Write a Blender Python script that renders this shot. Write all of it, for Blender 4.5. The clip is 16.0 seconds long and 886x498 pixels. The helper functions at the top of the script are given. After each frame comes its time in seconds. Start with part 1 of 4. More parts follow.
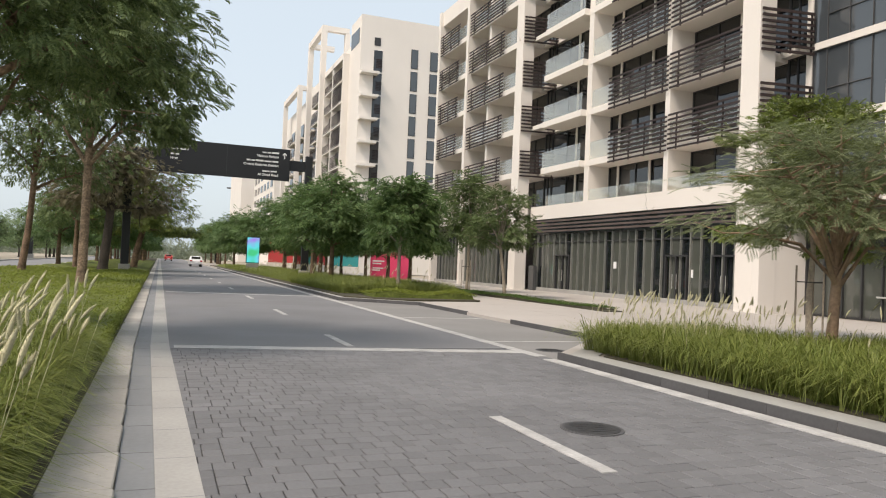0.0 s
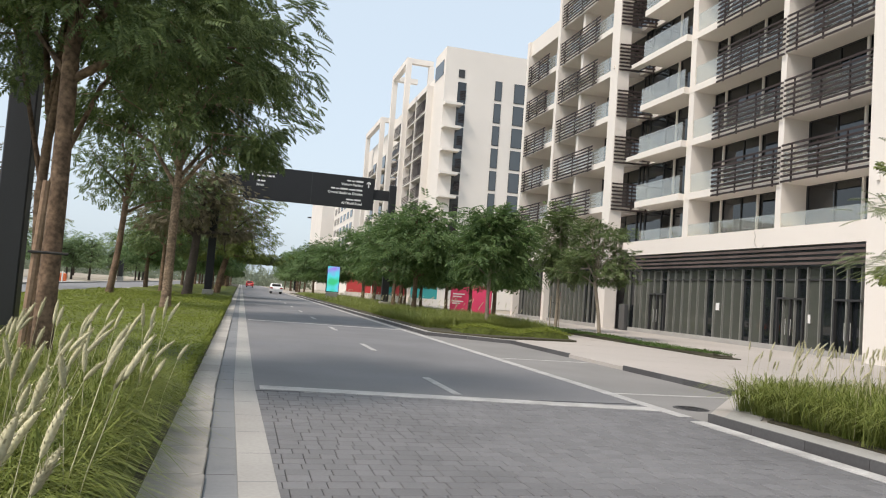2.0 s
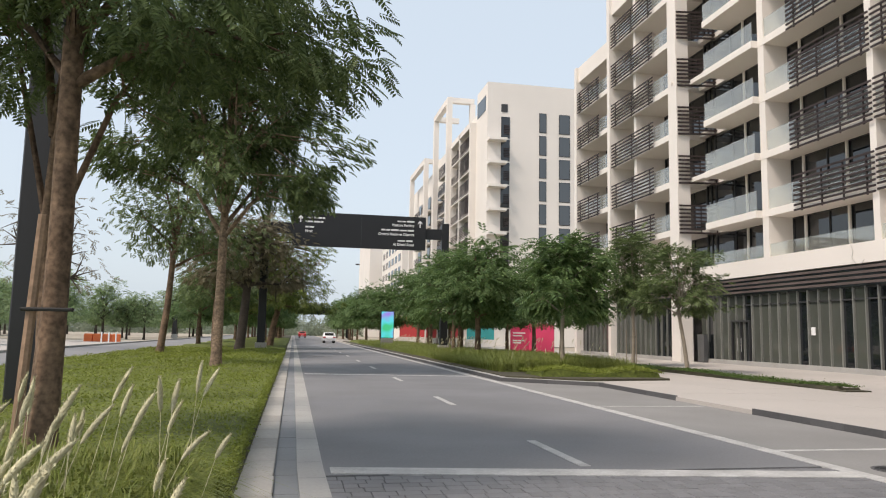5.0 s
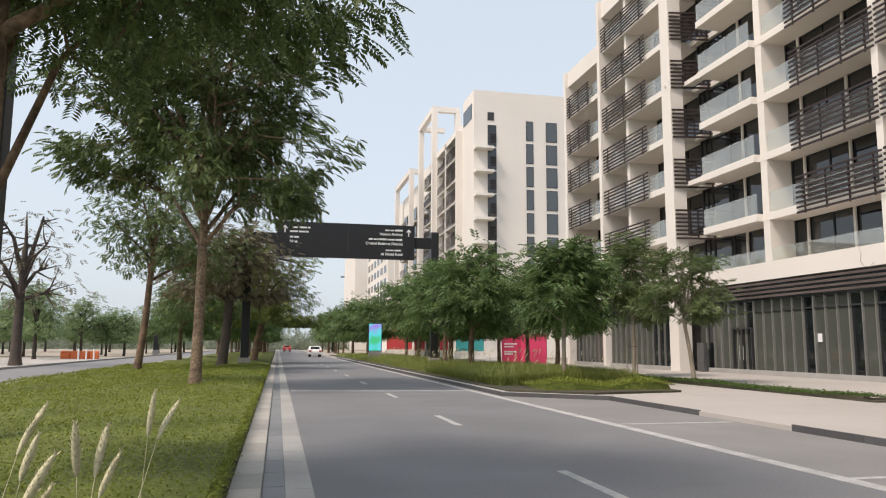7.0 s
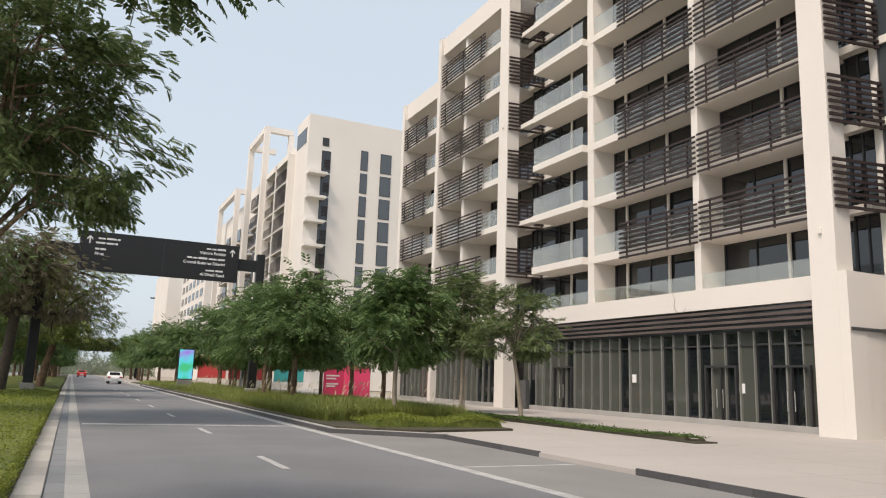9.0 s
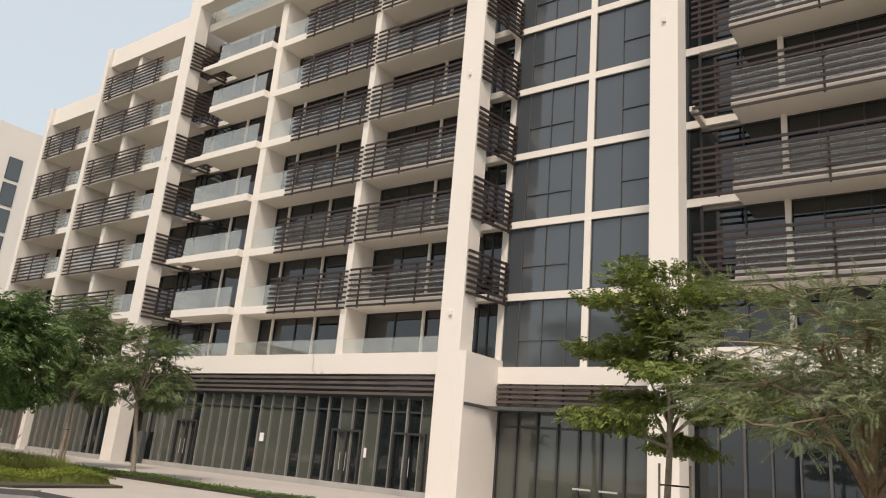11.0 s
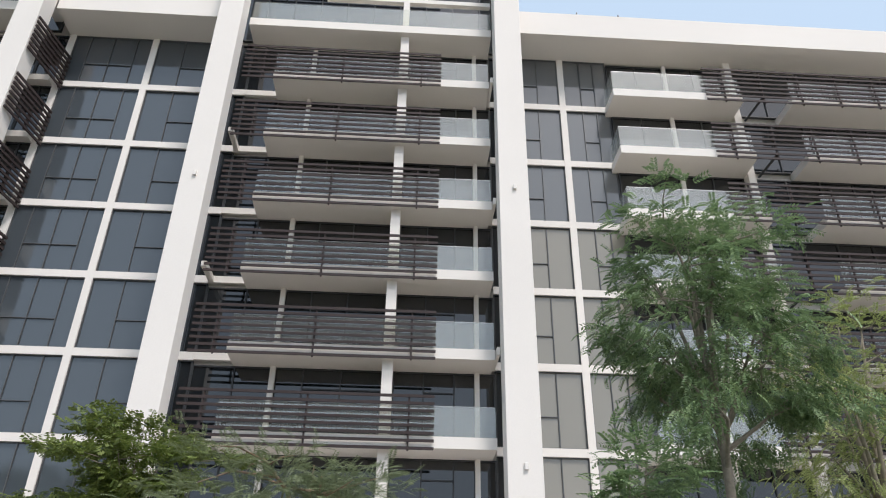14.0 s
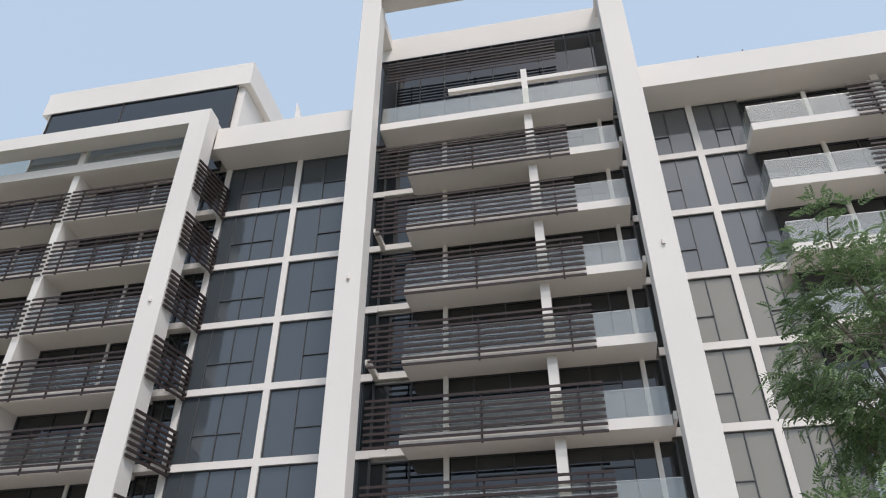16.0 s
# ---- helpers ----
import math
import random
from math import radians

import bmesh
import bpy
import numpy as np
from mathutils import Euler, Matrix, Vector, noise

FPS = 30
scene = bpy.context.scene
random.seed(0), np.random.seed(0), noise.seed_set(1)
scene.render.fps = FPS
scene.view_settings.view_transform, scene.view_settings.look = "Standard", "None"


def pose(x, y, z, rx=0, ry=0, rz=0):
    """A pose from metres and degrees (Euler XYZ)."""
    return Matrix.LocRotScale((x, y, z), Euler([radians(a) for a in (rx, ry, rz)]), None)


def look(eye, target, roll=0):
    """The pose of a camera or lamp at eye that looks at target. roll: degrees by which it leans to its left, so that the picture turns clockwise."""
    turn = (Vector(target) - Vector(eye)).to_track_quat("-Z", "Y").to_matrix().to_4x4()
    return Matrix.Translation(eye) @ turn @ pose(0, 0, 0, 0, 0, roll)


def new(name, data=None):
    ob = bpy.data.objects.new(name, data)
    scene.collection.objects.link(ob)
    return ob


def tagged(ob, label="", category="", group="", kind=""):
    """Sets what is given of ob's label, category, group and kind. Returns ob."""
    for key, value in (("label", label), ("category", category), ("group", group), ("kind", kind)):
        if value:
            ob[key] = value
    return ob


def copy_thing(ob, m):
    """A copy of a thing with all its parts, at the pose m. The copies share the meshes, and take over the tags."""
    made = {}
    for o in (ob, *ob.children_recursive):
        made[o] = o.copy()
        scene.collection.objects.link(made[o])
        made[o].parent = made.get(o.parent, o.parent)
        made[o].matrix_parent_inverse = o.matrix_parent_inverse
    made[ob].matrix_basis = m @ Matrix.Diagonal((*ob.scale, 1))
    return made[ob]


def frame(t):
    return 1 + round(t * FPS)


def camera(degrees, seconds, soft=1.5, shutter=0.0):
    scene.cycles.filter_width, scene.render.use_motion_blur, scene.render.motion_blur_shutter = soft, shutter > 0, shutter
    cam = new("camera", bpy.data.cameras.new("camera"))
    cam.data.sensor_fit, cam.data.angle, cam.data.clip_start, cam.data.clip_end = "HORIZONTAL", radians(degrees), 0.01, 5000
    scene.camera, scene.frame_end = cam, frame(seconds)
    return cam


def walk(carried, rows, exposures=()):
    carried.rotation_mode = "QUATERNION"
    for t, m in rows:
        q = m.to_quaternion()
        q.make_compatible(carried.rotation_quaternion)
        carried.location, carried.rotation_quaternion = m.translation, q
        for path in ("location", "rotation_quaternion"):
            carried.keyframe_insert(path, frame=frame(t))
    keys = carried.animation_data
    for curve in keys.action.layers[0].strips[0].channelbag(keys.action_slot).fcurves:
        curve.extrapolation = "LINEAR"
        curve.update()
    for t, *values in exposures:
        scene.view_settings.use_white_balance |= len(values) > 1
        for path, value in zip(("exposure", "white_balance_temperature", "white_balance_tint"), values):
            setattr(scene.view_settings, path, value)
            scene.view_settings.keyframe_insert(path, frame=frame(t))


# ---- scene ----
cam = camera(61.9, 16.0, soft=1.1)
#        t     x      y      z      yaw    pitch  roll
PATH = [
    (0, 0.098, 0.030, 1.619, -20.93, 1.30, -2.45),
    (0.5, 0.066, 0.480, 1.618, -18.81, 1.00, -3.03),
    (1, 0.035, 1.016, 1.609, -17.75, 1.14, -3.44),
    (1.5, 0.021, 1.687, 1.615, -16.59, 2.13, -4.28),
    (2, -0.010, 2.074, 1.623, -15.04, 3.54, -4.23),
    (2.5, -0.042, 2.592, 1.627, -13.21, 4.66, -3.27),
    (3, -0.062, 3.105, 1.639, -12.79, 5.76, -2.56),
    (3.5, -0.081, 3.398, 1.622, -12.92, 6.29, -1.90),
    (4, -0.039, 3.891, 1.631, -12.03, 6.43, -1.28),
    (4.5, -0.063, 4.397, 1.626, -11.26, 6.41, -1.11),
    (7, -0.117, 6.590, 1.634, -12.47, 7.45, -0.27),
    (7.5, -0.044, 7.105, 1.628, -14.48, 7.49, -0.80),
    (8, -0.045, 7.488, 1.632, -17.77, 7.72, -1.56),
    (10.3, -0.129, 8.550, 1.669, -40.93, 15.39, -2.81),
    (10.5, -0.135, 8.547, 1.672, -43.86, 15.85, -3.45),
    (11, -0.143, 8.552, 1.674, -53.29, 16.00, -5.02),
    (11.5, -0.125, 8.567, 1.677, -63.27, 16.18, -5.51),
    (12, -0.132, 8.532, 1.679, -72.35, 16.98, -5.44),
    (12.5, -0.137, 8.506, 1.680, -80.35, 18.66, -5.15),
    (13, -0.138, 8.503, 1.679, -86.71, 21.46, -4.26),
    (13.5, -0.121, 8.511, 1.679, -90.93, 25.51, -2.66),
    (14, -0.098, 8.516, 1.681, -92.90, 29.85, -0.90),
    (14.5, -0.101, 8.504, 1.681, -92.55, 33.32, 0.17),
    (15, -0.093, 8.482, 1.682, -90.02, 35.49, 0.47),
    (15.5, -0.076, 8.457, 1.683, -85.29, 36.35, 0.32),
    (16, -0.057, 8.450, 1.685, -79.08, 35.81, 0.21),
]
walk(cam, [(t, pose(x, y, z, 90 + pitch, 0, yaw) @ pose(0, 0, 0, 0, 0, -roll)) for t, x, y, z, yaw, pitch, roll in PATH],
     exposures=[(0.0, 0.57, 7350, 16), (3.5, 0.54, 6750, 14), (4.5, 0.52, 7050, 16), (7.5, 0.52, 7250, 18), (10.4, 0.41, 7400, 16), (11.0, 0.44, 7600, 17), (11.5, 0.50, 6950, 15), (12.2, 0.56, 6400, 14), (13.0, 0.64, 6250, 14), (14.0, 0.49, 6300, 14), (15.0, 0.31, 6250, 13), (16.0, 0.26, 6250, 15)])

# ---- world and sun: a bright hazy sky, soft sun high behind the walker's left shoulder ----
world = bpy.data.worlds.new("hazy_sky")
scene.world = world
world.use_nodes = True
wn, wl = world.node_tree.nodes, world.node_tree.links
wn.clear()
sky = wn.new("ShaderNodeTexSky")
sky.sky_type = "NISHITA"
sky.sun_disc = False
sky.sun_elevation = radians(54)
sky.sun_rotation = radians(243)
sky.air_density, sky.dust_density, sky.ozone_density = 1.0, 4.0, 1.0
haze = wn.new("ShaderNodeMixRGB")
haze.inputs[0].default_value = 0.65
haze.inputs[2].default_value = (5.5, 6.9, 8.0, 1)
wb = wn.new("ShaderNodeBackground")
wb.inputs[1].default_value = 0.105
wo = wn.new("ShaderNodeOutputWorld")
wl.new(sky.outputs[0], haze.inputs[1])
wl.new(haze.outputs[0], wb.inputs[0])
wl.new(wb.outputs[0], wo.inputs[0])
sun = new("sun", bpy.data.lights.new("sun", "SUN"))
sun.data.energy, sun.data.angle, sun.data.color = 2.1, radians(14), (1.0, 0.95, 0.88)
sun.matrix_world = look((-50, -26, 78), (0, 0, 0))


# ---- materials ----
def mat(name, base, rough=0.7, var=0.12, big=0.15, grain=18.0, patch=0.6, bump=0.15, metal=0.0, rand=0.0, island=0.0, spec=0.5):
    """A surface with fine grain, broad patches, relief, and a change of tone from piece to piece."""
    m = bpy.data.materials.new(name)
    m.use_nodes = True
    n, l = m.node_tree.nodes, m.node_tree.links
    b = n["Principled BSDF"]
    b.inputs["Roughness"].default_value, b.inputs["Metallic"].default_value = rough, metal
    b.inputs["Specular IOR Level"].default_value = spec
    tc = n.new("ShaderNodeTexCoord")
    n1, n2 = n.new("ShaderNodeTexNoise"), n.new("ShaderNodeTexNoise")
    n1.inputs["Scale"].default_value, n1.inputs["Detail"].default_value = grain, 6
    n2.inputs["Scale"].default_value, n2.inputs["Detail"].default_value = patch, 4
    for t in (n1, n2):
        l.new(tc.outputs["Object"], t.inputs["Vector"])
    total = None

    def add(sock, amount):
        nonlocal total
        r = n.new("ShaderNodeMapRange")
        r.inputs["From Min"].default_value, r.inputs["From Max"].default_value = 0.25, 0.75
        r.inputs["To Min"].default_value, r.inputs["To Max"].default_value = 1 - amount, 1 + amount
        l.new(sock, r.inputs["Value"])
        if total is None:
            total = r.outputs[0]
        else:
            k = n.new("ShaderNodeMath")
            k.operation = "MULTIPLY"
            l.new(total, k.inputs[0])
            l.new(r.outputs[0], k.inputs[1])
            total = k.outputs[0]

    add(n1.outputs["Fac"], var)
    add(n2.outputs["Fac"], big)
    if rand:
        add(n.new("ShaderNodeObjectInfo").outputs["Random"], rand)
    if island:
        add(n.new("ShaderNodeNewGeometry").outputs["Random Per Island"], island)
    mul = n.new("ShaderNodeVectorMath")
    mul.operation = "SCALE"
    mul.inputs[0].default_value = base
    l.new(total, mul.inputs["Scale"])
    l.new(mul.outputs[0], b.inputs["Base Color"])
    if bump:
        bp = n.new("ShaderNodeBump")
        bp.inputs["Strength"].default_value, bp.inputs["Distance"].default_value = bump, 0.01
        l.new(n1.outputs["Fac"], bp.inputs["Height"])
        l.new(bp.outputs[0], b.inputs["Normal"])
    return m


def leaf_mat(name, base, back, island=0.45):
    """Leaves: two tones between pieces, and light shining through."""
    m = bpy.data.materials.new(name)
    m.use_nodes = True
    n, l = m.node_tree.nodes, m.node_tree.links
    b = n["Principled BSDF"]
    geo = n.new("ShaderNodeNewGeometry")
    mix = n.new("ShaderNodeMixRGB")
    mix.inputs[1].default_value, mix.inputs[2].default_value = (*base, 1), (*back, 1)
    l.new(geo.outputs["Random Per Island"], mix.inputs[0])
    l.new(mix.outputs[0], b.inputs["Base Color"])
    b.inputs["Roughness"].default_value = 0.5
    b.inputs["Specular IOR Level"].default_value = 0.35
    tr = n.new("ShaderNodeBsdfTranslucent")
    ms = n.new("ShaderNodeMixShader")
    ms.inputs[0].default_value = 0.34
    l.new(mix.outputs[0], tr.inputs[0])
    l.new(b.outputs[0], ms.inputs[1])
    l.new(tr.outputs[0], ms.inputs[2])
    l.new(ms.outputs[0], n["Material Output"].inputs[0])
    return m


def glass_mat(name, tint, rough=0.02):
    m = bpy.data.materials.new(name)
    m.use_nodes = True
    b = m.node_tree.nodes["Principled BSDF"]
    b.inputs["Base Color"].default_value = (*tint, 1)
    b.inputs["Transmission Weight"].default_value = 1.0
    b.inputs["Roughness"].default_value = rough
    b.inputs["IOR"].default_value = 1.45
    return m


def pane_mat(name, base, rough, coat):
    """Coated glazing: a body, near-black unless reflections are tinted into it, under a clear, slightly wavy reflecting
    face.
    """
    m = bpy.data.materials.new(name)
    m.use_nodes = True
    n, l = m.node_tree.nodes, m.node_tree.links
    b = n["Principled BSDF"]
    b.inputs["Base Color"].default_value = (*base, 1)
    b.inputs["Roughness"].default_value = rough
    b.inputs["Specular IOR Level"].default_value = coat
    tc, ns, bp = n.new("ShaderNodeTexCoord"), n.new("ShaderNodeTexNoise"), n.new("ShaderNodeBump")
    ns.inputs["Scale"].default_value = 0.35
    bp.inputs["Strength"].default_value, bp.inputs["Distance"].default_value = 0.08, 0.05
    l.new(tc.outputs["Object"], ns.inputs["Vector"])
    l.new(ns.outputs["Fac"], bp.inputs["Height"])
    l.new(bp.outputs[0], b.inputs["Normal"])
    return m


M_PLASTER = mat("cream_plaster", (0.735, 0.695, 0.645), 0.85, 0.03, 0.05, 30, 0.12, 0.08)
M_SLAT = mat("brown_slat", (0.042, 0.031, 0.030), 0.6, 0.15, 0.2, 12, 0.8, 0.05, spec=0.2)
# lighter copy of the brown slat, with the light on it in the colour
M_SLATB = mat("lit_brown_slat", (0.105, 0.082, 0.076), 0.65, 0.15, 0.25, 12, 0.8, 0.05, spec=0.3)
M_FRAME = mat("dark_frame", (0.035, 0.036, 0.038), 0.45, 0.1, 0.1, 20, 1, 0.02)
M_FIN = mat("pale_metal_fin", (0.25, 0.255, 0.235), 0.4, 0.06, 0.1, 20, 0.6, 0.02, metal=0.3)
M_PANE = pane_mat("dark_glazing", (0.012, 0.015, 0.018), 0.03, 0.9)
# sky reflection is put into this blue-grey body colour
M_PANE2 = pane_mat("grey_glazing", (0.058, 0.069, 0.078), 0.06, 1.0)
M_FRAME2 = mat("grey_frame", (0.075, 0.078, 0.08), 0.45, 0.1, 0.1, 20, 1, 0.02)
# the next two carry painted-in reflections: beige, then pale grey
M_PANE3 = pane_mat("beige_reflection_glazing", (0.24, 0.225, 0.185), 0.06, 1.0)
M_PANE4 = pane_mat("pale_grey_glazing", (0.125, 0.132, 0.136), 0.06, 1.0)
# grey-green of reflections and shop interior put into the body colour
M_SHOP = pane_mat("shop_glazing", (0.075, 0.082, 0.072), 0.03, 1.0)
M_RAIL = glass_mat("greenish_glass", (0.76, 0.79, 0.74), 0.02)
M_RAIL.node_tree.nodes["Principled BSDF"].inputs["Transmission Weight"].default_value = 0.90
M_RAIL.node_tree.nodes["Principled BSDF"].inputs["IOR"].default_value = 1.9
M_ROAD = mat("grey_block_road", (0.163, 0.164, 0.171), 0.8, 0.10, 0.16, 25, 0.35, 0.15, island=0.10)
M_JOINT = mat("dark_joint_sand", (0.050, 0.050, 0.050), 0.95, 0.15, 0.75, 40, 0.45, 0.2)
M_PAVER = mat("grey_paver", (0.140, 0.141, 0.147), 0.7, 0.08, 0.2, 30, 0.35, 0.15, rand=0.07, island=0.07)
M_LINE = mat("white_road_paint", (0.41, 0.405, 0.395), 0.75, 0.16, 0.28, 25, 2.2, 0.1)
M_STRIP = mat("pale_concrete_strip", (0.335, 0.33, 0.315), 0.85, 0.08, 0.16, 25, 0.5, 0.1)
M_GUTTER = mat("blue_grey_gutter", (0.20, 0.21, 0.22), 0.8, 0.06, 0.12, 25, 0.6, 0.1)
M_KERB = mat("pale_kerb_stone", (0.36, 0.345, 0.32), 0.85, 0.08, 0.14, 22, 0.8, 0.15, rand=0.1)
M_KERBD = mat("dark_kerb_stone", (0.075, 0.075, 0.078), 0.8, 0.10, 0.12, 22, 0.8, 0.15, rand=0.1)
M_PAVE = mat("beige_paving", (0.400, 0.371, 0.344), 0.85, 0.04, 0.08, 25, 0.15, 0.08)
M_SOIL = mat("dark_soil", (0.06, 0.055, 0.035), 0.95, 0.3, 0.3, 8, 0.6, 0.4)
M_SAND = mat("sandy_ground", (0.33, 0.29, 0.23), 0.95, 0.12, 0.2, 3, 0.05, 0.2)
M_BAY = mat("pale_bay_paving", (0.215, 0.211, 0.205), 0.85, 0.08, 0.14, 25, 0.35, 0.12)
M_ROAD2 = mat("far_asphalt", (0.20, 0.20, 0.205), 0.85, 0.06, 0.1, 10, 0.2, 0.1)
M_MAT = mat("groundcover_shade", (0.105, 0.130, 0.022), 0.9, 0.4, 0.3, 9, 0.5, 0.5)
M_LEAF_MAT = leaf_mat("groundcover_leaf", (0.155, 0.195, 0.03), (0.235, 0.275, 0.05))
M_HEDGE = leaf_mat("hedge_leaf", (0.05, 0.10, 0.02), (0.10, 0.16, 0.04))
M_BLADE = leaf_mat("grass_blade", (0.13, 0.175, 0.032), (0.27, 0.30, 0.085))
M_PLUME = mat("cream_plume", (0.52, 0.49, 0.33), 0.95, 0.2, 0.1, 60, 3, 0.4, island=0.15)
M_BARK = mat("brown_bark", (0.165, 0.110, 0.073), 0.95, 0.6, 0.5, 16, 2.5, 1.0)
M_BARKM = mat("light_brown_bark", (0.225, 0.16, 0.11), 0.95, 0.6, 0.5, 12, 2.0, 1.0)
M_BARKT = mat("tan_bark", (0.30, 0.20, 0.135), 0.95, 0.3, 0.2, 14, 1.5, 0.7)
M_BARKL = mat("pale_bark", (0.27, 0.23, 0.18), 0.9, 0.25, 0.2, 16, 1.5, 0.6)
M_BARKD = mat("dark_bark", (0.075, 0.06, 0.05), 0.95, 0.3, 0.25, 12, 1.5, 0.8)
M_NEEM = leaf_mat("dark_leaf", (0.070, 0.110, 0.040), (0.168, 0.225, 0.085))
M_LIGHT = leaf_mat("fresh_leaf", (0.095, 0.135, 0.032), (0.215, 0.26, 0.065))
M_GREY = leaf_mat("grey_feather_leaf", (0.135, 0.17, 0.085), (0.29, 0.33, 0.18))
M_SOFT = leaf_mat("soft_green_leaf", (0.115, 0.185, 0.085), (0.265, 0.36, 0.165))
M_YELLOW = leaf_mat("yellow_green_leaf", (0.24, 0.29, 0.09), (0.42, 0.46, 0.19))
M_GREEN = leaf_mat("green_leaf", (0.068, 0.132, 0.043), (0.155, 0.235, 0.085))
# distance haze is mixed into this pale leaf colour
M_HAZE = leaf_mat("haze_paled_leaf", (0.17, 0.21, 0.15), (0.25, 0.29, 0.21))
M_DRY = leaf_mat("dry_twig_leaf", (0.14, 0.125, 0.075), (0.23, 0.20, 0.13))
M_BLACK = mat("black_paint", (0.012, 0.013, 0.015), 0.45, 0.1, 0.1, 20, 0.5, 0.02)
M_WHITE = mat("white_print", (0.78, 0.78, 0.78), 0.6, 0.02, 0.02, 20, 1, 0)
M_WOOD = mat("stake_wood", (0.34, 0.19, 0.09), 0.8, 0.2, 0.2, 20, 2, 0.3)
M_IRON = mat("cast_iron", (0.05, 0.05, 0.052), 0.6, 0.2, 0.2, 40, 3, 0.3, metal=0.4)
M_PINK = mat("pink_hoarding", (0.66, 0.06, 0.15), 0.6, 0.03, 0.05, 20, 0.5, 0)
M_TEAL = mat("teal_print", (0.03, 0.33, 0.33), 0.6, 0.05, 0.05, 20, 0.5, 0)
M_RED = mat("red_print", (0.55, 0.06, 0.06), 0.6, 0.05, 0.05, 20, 0.5, 0)
M_ORANGE = mat("orange_plastic", (0.75, 0.17, 0.05), 0.5, 0.05, 0.05, 20, 1, 0)
M_CAR = mat("white_car_paint", (0.78, 0.78, 0.78), 0.25, 0.01, 0.02, 20, 1, 0)
M_TYRE = mat("tyre_rubber", (0.02, 0.02, 0.02), 0.8, 0.1, 0.1, 20, 1, 0.1)
M_LAMPR = mat("red_lens", (0.35, 0.01, 0.01), 0.2, 0, 0, 20, 1, 0)
M_STEEL = mat("brushed_steel", (0.62, 0.62, 0.60), 0.35, 0.05, 0.05, 30, 1, 0, metal=0.6)


def glow_mat(name):
    """A lit screen with broad bands of colour."""
    m = bpy.data.materials.new(name)
    m.use_nodes = True
    n, l = m.node_tree.nodes, m.node_tree.links
    b = n["Principled BSDF"]
    tc, ns, rp = n.new("ShaderNodeTexCoord"), n.new("ShaderNodeTexNoise"), n.new("ShaderNodeValToRGB")
    ns.inputs["Scale"].default_value, ns.inputs["Detail"].default_value = 0.7, 1
    rp.color_ramp.elements[0].position, rp.color_ramp.elements[0].color = 0.36, (0.02, 0.45, 0.20, 1)
    rp.color_ramp.elements[1].position, rp.color_ramp.elements[1].color = 0.66, (0.30, 0.10, 0.65, 1)
    e = rp.color_ramp.elements.new(0.52)
    e.color = (0.05, 0.55, 0.65, 1)
    l.new(tc.outputs["Object"], ns.inputs["Vector"])
    l.new(ns.outputs["Fac"], rp.inputs[0])
    l.new(rp.outputs[0], b.inputs["Emission Color"])
    b.inputs["Base Color"].default_value = (0.02, 0.02, 0.02, 1)
    b.inputs["Emission Strength"].default_value = 0.9
    return m


M_SCREEN = glow_mat("lit_screen")


# ---- mesh building ----
class Solid:
    """Collects boxes, tubes and polygons for one mesh."""

    def __init__(self):
        self.v, self.f = [], []

    def box(self, x0, y0, z0, x1, y1, z1):
        k = len(self.v)
        self.v += [(x0, y0, z0), (x1, y0, z0), (x1, y1, z0), (x0, y1, z0), (x0, y0, z1), (x1, y0, z1), (x1, y1, z1), (x0, y1, z1)]
        self.f += [tuple(k + i for i in q) for q in ((3, 2, 1, 0), (4, 5, 6, 7), (0, 1, 5, 4), (1, 2, 6, 5), (2, 3, 7, 6), (3, 0, 4, 7))]
        return self

    def slab(self, x0, y0, z0, x1, y1, z1, c=0.02):
        """A box whose upright edges and top edges are chamfered by c."""
        k = len(self.v)
        for z, d in ((z0, 0.0), (z1 - c, 0.0), (z1, c)):
            a, b, e, f = x0 + d, x1 - d, y0 + d, y1 - d
            self.v += [(a + c, e, z), (b - c, e, z), (b, e + c, z), (b, f - c, z), (b - c, f, z), (a + c, f, z), (a, f - c, z), (a, e + c, z)]
        for r in range(2):
            for i in range(8):
                j = (i + 1) % 8
                self.f.append((k + r * 8 + i, k + r * 8 + j, k + r * 8 + 8 + j, k + r * 8 + 8 + i))
        self.f.append(tuple(k + 16 + i for i in range(8)))
        self.f.append(tuple(k + 7 - i for i in range(8)))
        return self

    def prism(self, pts, z0, z1):
        """An upright prism on a plan polygon given anticlockwise."""
        k, n = len(self.v), len(pts)
        self.v += [(x, y, z0) for x, y in pts] + [(x, y, z1) for x, y in pts]
        self.f += [tuple(k + n - 1 - i for i in range(n)), tuple(k + n + i for i in range(n))]
        self.f += [(k + i, k + (i + 1) % n, k + n + (i + 1) % n, k + n + i) for i in range(n)]
        return self

    def tube(self, pts, radii, n=8, cap=True):
        k = len(self.v)
        pts = [Vector(p) for p in pts]
        for i, p in enumerate(pts):
            d = (pts[min(i + 1, len(pts) - 1)] - pts[max(i - 1, 0)]).normalized()
            a = d.orthogonal().normalized() if abs(d.z) < 0.9 else Vector((1, 0, 0)).cross(d).normalized()
            b = d.cross(a)
            for j in range(n):
                w = 2 * math.pi * j / n
                self.v.append(tuple(p + (a * math.cos(w) + b * math.sin(w)) * radii[i]))
        for i in range(len(pts) - 1):
            for j in range(n):
                q = (j + 1) % n
                self.f.append((k + i * n + j, k + i * n + q, k + (i + 1) * n + q, k + (i + 1) * n + j))
        if cap:
            self.f.append(tuple(k + n - 1 - j for j in range(n)))
            self.f.append(tuple(k + (len(pts) - 1) * n + j for j in range(n)))
        return self

